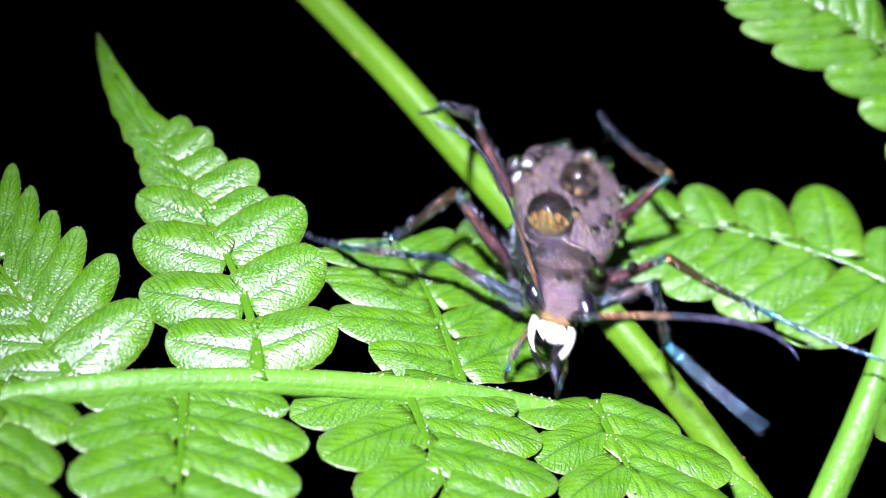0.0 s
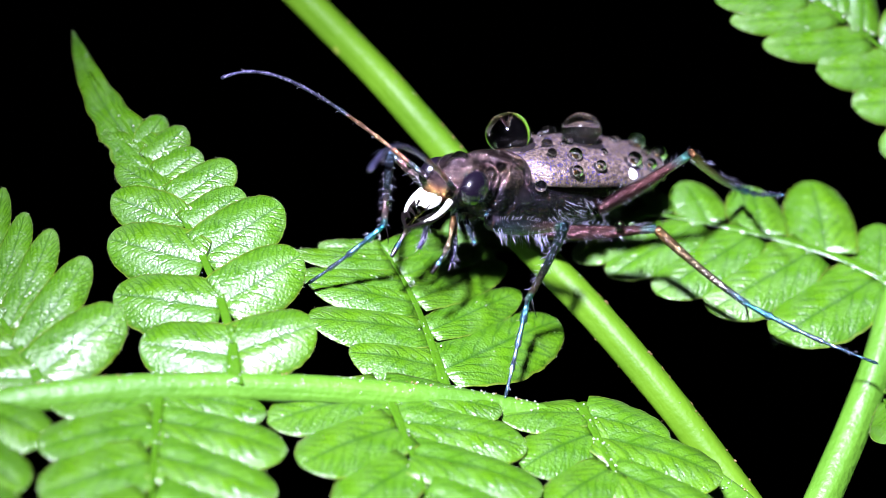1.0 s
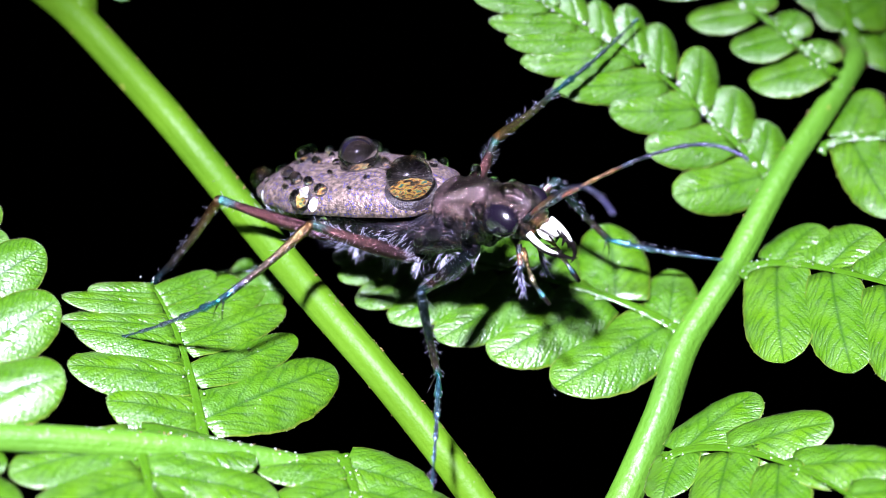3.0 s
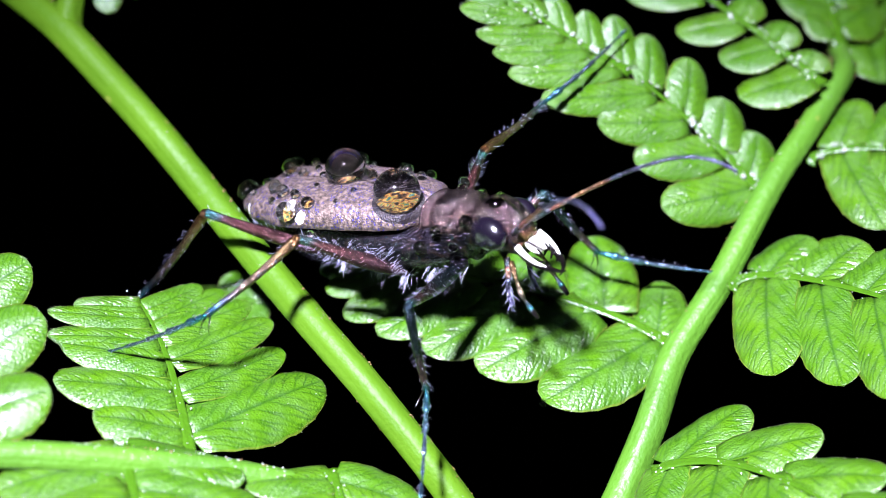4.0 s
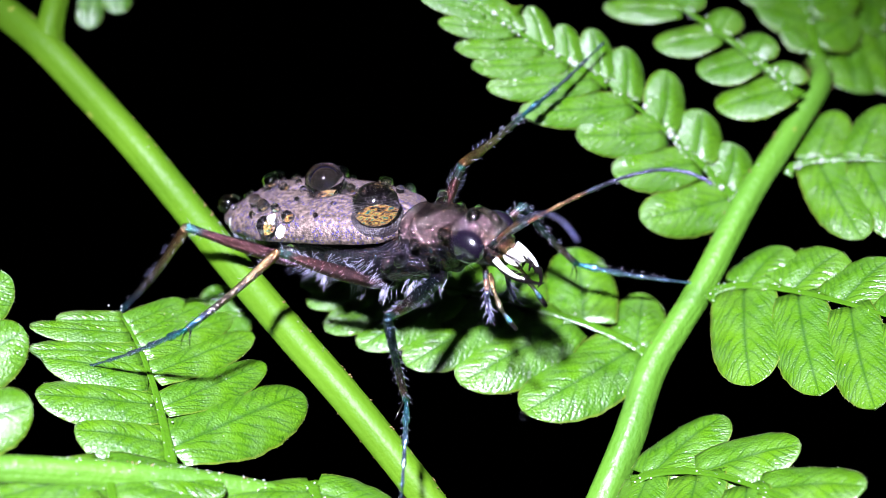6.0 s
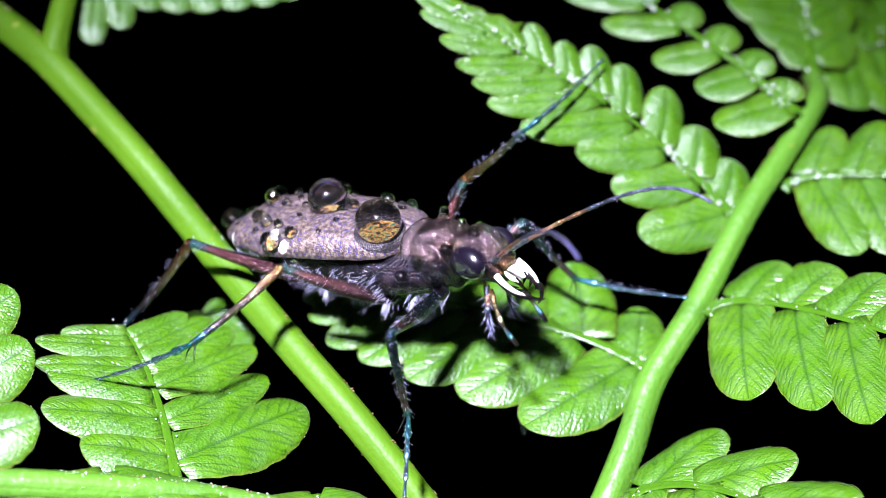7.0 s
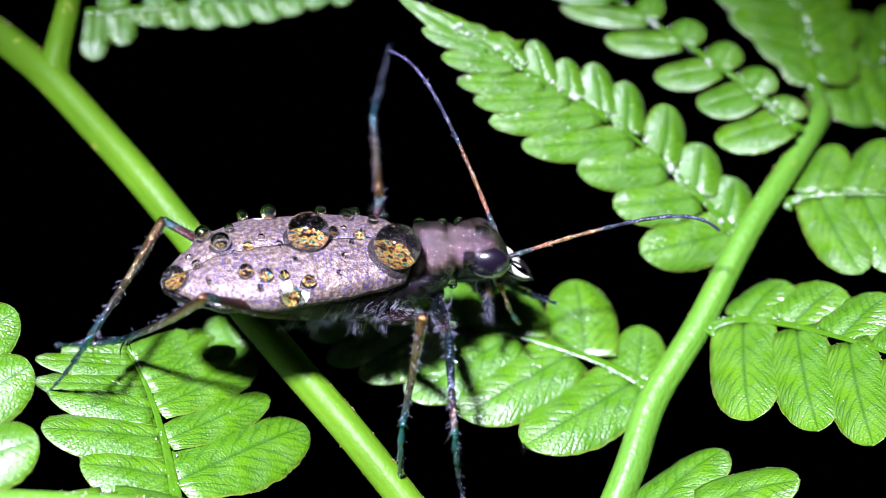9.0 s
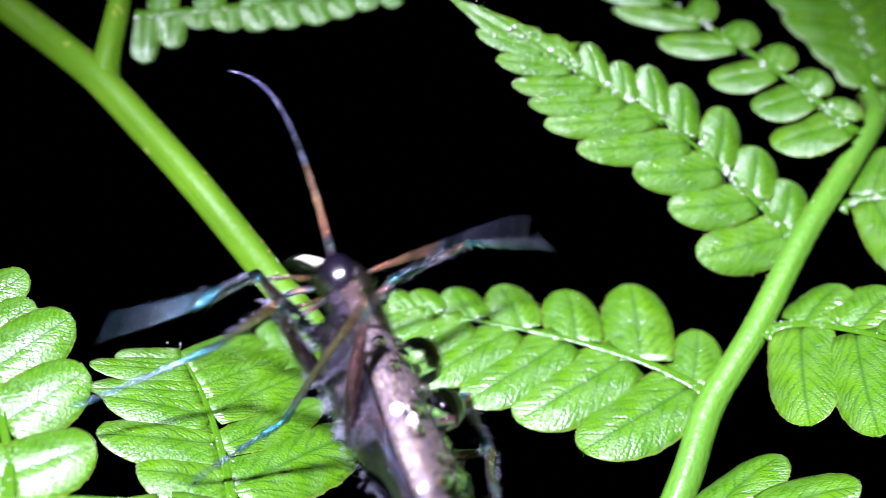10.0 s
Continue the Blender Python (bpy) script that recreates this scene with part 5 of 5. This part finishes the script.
LEG_L3 = [(0, (-3.14, 3.45, 4), (-9.91, 1.59, 1.65), (-4.92, -0.17, 4.9)),
    (0.3, (-2.64, 5.27, 2.63), (-9.95, 5.98, 1.72), (-16, 7.05, 2.59)),
    (0.5, (-4.46, 5.45, 2.63), (-11.17, 4.02, -0.13), (-6.9, 8.12, 1.72)),
    (1, (-4.4, 5.57, 2.51), (-11.18, 3.97, 0), (-7.26, 8.57, 1.41)),
    (1.5, (-3.01, 5.36, 2.64), (-10.05, 3.09, 2.86), (-15.67, 4.79, 4.87)),
    (1.7, (-3.76, 5.2, 2.9), (-11.05, 4.93, 4.12), (-16.87, 5.17, 6.25)),
    (2, (-4.12, 4.98, 2.9), (-10.17, 8.32, 0.27), (-15.01, 12.18, 0.69)),
    (2.2, (-2.99, 4.39, 3.45), (-8.36, 8.87, 5.85), (-12.02, 13.22, 8.33)),
    (2.5, (-3.55, 5.7, 2.35), (-9.32, 10.27, 1.59), (-7.28, 7.97, 6.97)),
    (2.8, (-7.6, 3.9, -2.6), (-5, 7.6, -8.4), (-6.5, 9.5, -14)),
    (7.9, (-7.6, 3.9, -2.6), (-5, 7.6, -8.4), (-6.5, 9.5, -14)),
    (7.97, (-5.31, 5.89, 1.91), (-2.44, -0.69, 3.71), (-7.36, 2.51, 1.7)),
    (8.2, (-5.31, 5.89, 1.91), (-2.44, -0.69, 3.71), (-7.36, 2.51, 1.7)),
    (8.5, (-4.76, 6.91, 0.04), (-6.37, 0.41, 3.21), (-10.86, 3.66, 0.42)),
    (8.8, (-5.73, 6.52, 0.56), (-11.71, 8.31, -3.42), (-16.33, 4.92, -1.04)),
    (9, (-8.98, 4.54, -0.42), (-13.16, -1.53, -1.1), (-14.31, 1.25, -6.52)),
    (9.3, (-6.75, 6.57, -1.9), (-12.17, 2.35, -4.64), (-11, 6.15, -9.39)),
    (9.5, (-5.15, 7.08, -1.33), (-11.42, 5.24, -4.79), (-15.18, 0.32, -5.08)),
    (9.7, (-5.85, 6.91, -2.01), (-10.73, 2.5, -5.41), (-8.3, 6.93, -9.01)),
    (9.8, (-2.1, 6.9, -1.57), (-8.74, 5.22, -4.37), (-6.73, 8.62, -9.15)),
    (9.9, (-2.88, 5.9, 1.97), (-3.93, 4.01, -5.11), (-8.27, 8.43, -5.18)),
    (10, (-2.57, 6, 1.71), (-1.94, 1.1, -3.8), (-1.33, -0.68, -9.71))]
ANTENNA_R = [(0, (-0.036, -0.729, 0.684)), (0.3, (0.451, -0.458, 0.766)), (0.5, (0.613, -0.753, 0.238)), (1, (0.648, -0.705, 0.288)), (1.5, (0.616, -0.712, 0.337)), (1.7, (0.49, -0.558, 0.67)), (2, (0.605, -0.505, 0.616)), (2.2, (0.759, -0.644, -0.097)), (2.5, (0.74, -0.578, 0.345)), (2.8, (0.8, -0.5, 0.33)), (7.9, (0.8, -0.5, 0.33)), (7.97, (0.666, -0.144, 0.732)), (8.2, (0.666, -0.144, 0.732)), (8.5, (0.321, -0.265, 0.909)), (8.8, (0.996, -0.007, -0.086)), (9, (0.988, -0.097, 0.117)), (9.3, (0.881, -0.234, 0.412)), (9.5, (0.817, 0.184, 0.546)), (9.7, (0.92, -0.159, 0.359)), (9.8, (0.884, -0.406, -0.233)), (9.9, (0.526, -0.829, -0.189)), (9.9667, (0.45, -0.45, 0.77)), (10, (0.207, -0.578, 0.789))]
ANTENNA_L = [(0, (0.153, 0.957, 0.246)), (0.3, (-0.02, 0.699, 0.715)), (0.4667, (0.85, 0.45, 0.25)), (0.5333, (0.88, -0.2, 0.4)), (1, (0.916, 0.325, 0.234)), (1.5, (0.923, 0.29, 0.252)), (1.7, (-0.015, 0.951, 0.31)), (2, (0.371, 0.92, 0.129)), (2.2, (0.622, 0.782, -0.028)), (2.5, (0.828, -0.039, 0.559)), (2.8, (0.955, 0.15, 0.255)), (7.9, (0.955, 0.15, 0.255)), (7.97, (-0.207, -0.429, 0.879)), (8.2, (-0.207, -0.429, 0.879)), (8.5, (0.514, -0.532, 0.673)), (8.8, (-0.226, -0.503, 0.835)), (9, (-0.352, 0.772, 0.529)), (9.3, (0.394, 0.883, 0.253)), (9.5, (0.876, 0.366, 0.315)), (9.7, (0.855, 0.418, 0.308)), (9.8, (0.026, 0.998, -0.054)), (9.9, (0.857, 0.36, -0.369)), (10, (0.885, 0.464, -0.042))]


def between(rows, t):
    """The row's values at t seconds, gliding from row to row."""
    if t <= rows[0][0]:
        return [Vector(v) for v in rows[0][1:]]
    for a, b in zip(rows, rows[1:]):
        if t <= b[0]:
            k = (t - a[0]) / (b[0] - a[0])
            k = k * k * (3 - 2 * k)
            return [Vector(p).lerp(Vector(q), k) for p, q in zip(a[1:], b[1:])]
    return [Vector(v) for v in rows[-1][1:]]


def aim(start, end, up):
    """The pose of a segment at start (mm, in the beetle's space) with its x axis towards end."""
    x = (end - start).normalized()
    y = up.cross(x)
    y = y.normalized() if y.length > 0.05 else x.orthogonal().normalized()
    return Matrix.Translation(start * MM) @ Matrix((x, y, x.cross(y))).transposed().to_4x4()


def steps():
    """Times of the keys: close together while the beetle moves."""
    times = [0.0, 1 / 30] + [k / 15 for k in range(1, 44)] + [3.2 + k * 0.4 for k in range(12)] + [7.85 + k / 20 for k in range(44)]
    return [t for t in times if t < 9.96] + [9.9667, 10.0]


def leg_motion(key, rows):
    pair, sg = key
    hx, hy, hz = HIPS[pair]
    hip = Vector((hx, sg * hy, hz))
    lf, lt, ls = SIZES[pair]
    out = ([], [], [])
    for t in steps():
        knee, ankle, tip = between(rows, t)
        knee = hip + (knee - hip).normalized() * lf
        ankle = knee + (ankle - knee).normalized() * lt
        tip = ankle + (tip - ankle).normalized() * ls
        up = Vector((0, 0, 1))
        for o, (a, b) in zip(out, ((hip, knee), (knee, ankle), (ankle, tip))):
            o.append((t, aim(a, b, up)))
    for ob, o in zip(LEGS[key], out):
        walk(ob, o)


def tip_motion(pin, axis, rows):
    """The outer half of a leaflet swings about its base when the beetle's leg lets it go."""
    walk(pin, [(t, Matrix.Translation(pin.location) @ Matrix.Rotation(radians(a), 4, axis)) for t, a in rows])


def motions():
    tip_motion(side[5], Vector(SWING_AXIS), [(0.0, 0), (7.95, 0), (8.2, -3), (8.35, 5), (8.5, 16), (8.7, 27), (8.8, 30), (8.9, 12), (9.0, 0), (10.0, 0)])
    walk(beetle, BODY_ROWS)
    for key, rows in (((1, -1), LEG_R1), ((2, -1), LEG_R2), ((3, -1), LEG_R3), ((1, 1), LEG_L1), ((2, 1), LEG_L2), ((3, 1), LEG_L3)):
        leg_motion(key, rows)
    for sg, rows in ((-1, ANTENNA_R), (1, ANTENNA_L)):
        root = Vector((4.5, 0.72 * sg, 0.22))
        walk(FEELERS[sg], [(t, aim(root, root + between(rows, t)[0], Vector((0, 0, 1)))) for t in steps()])


motions()
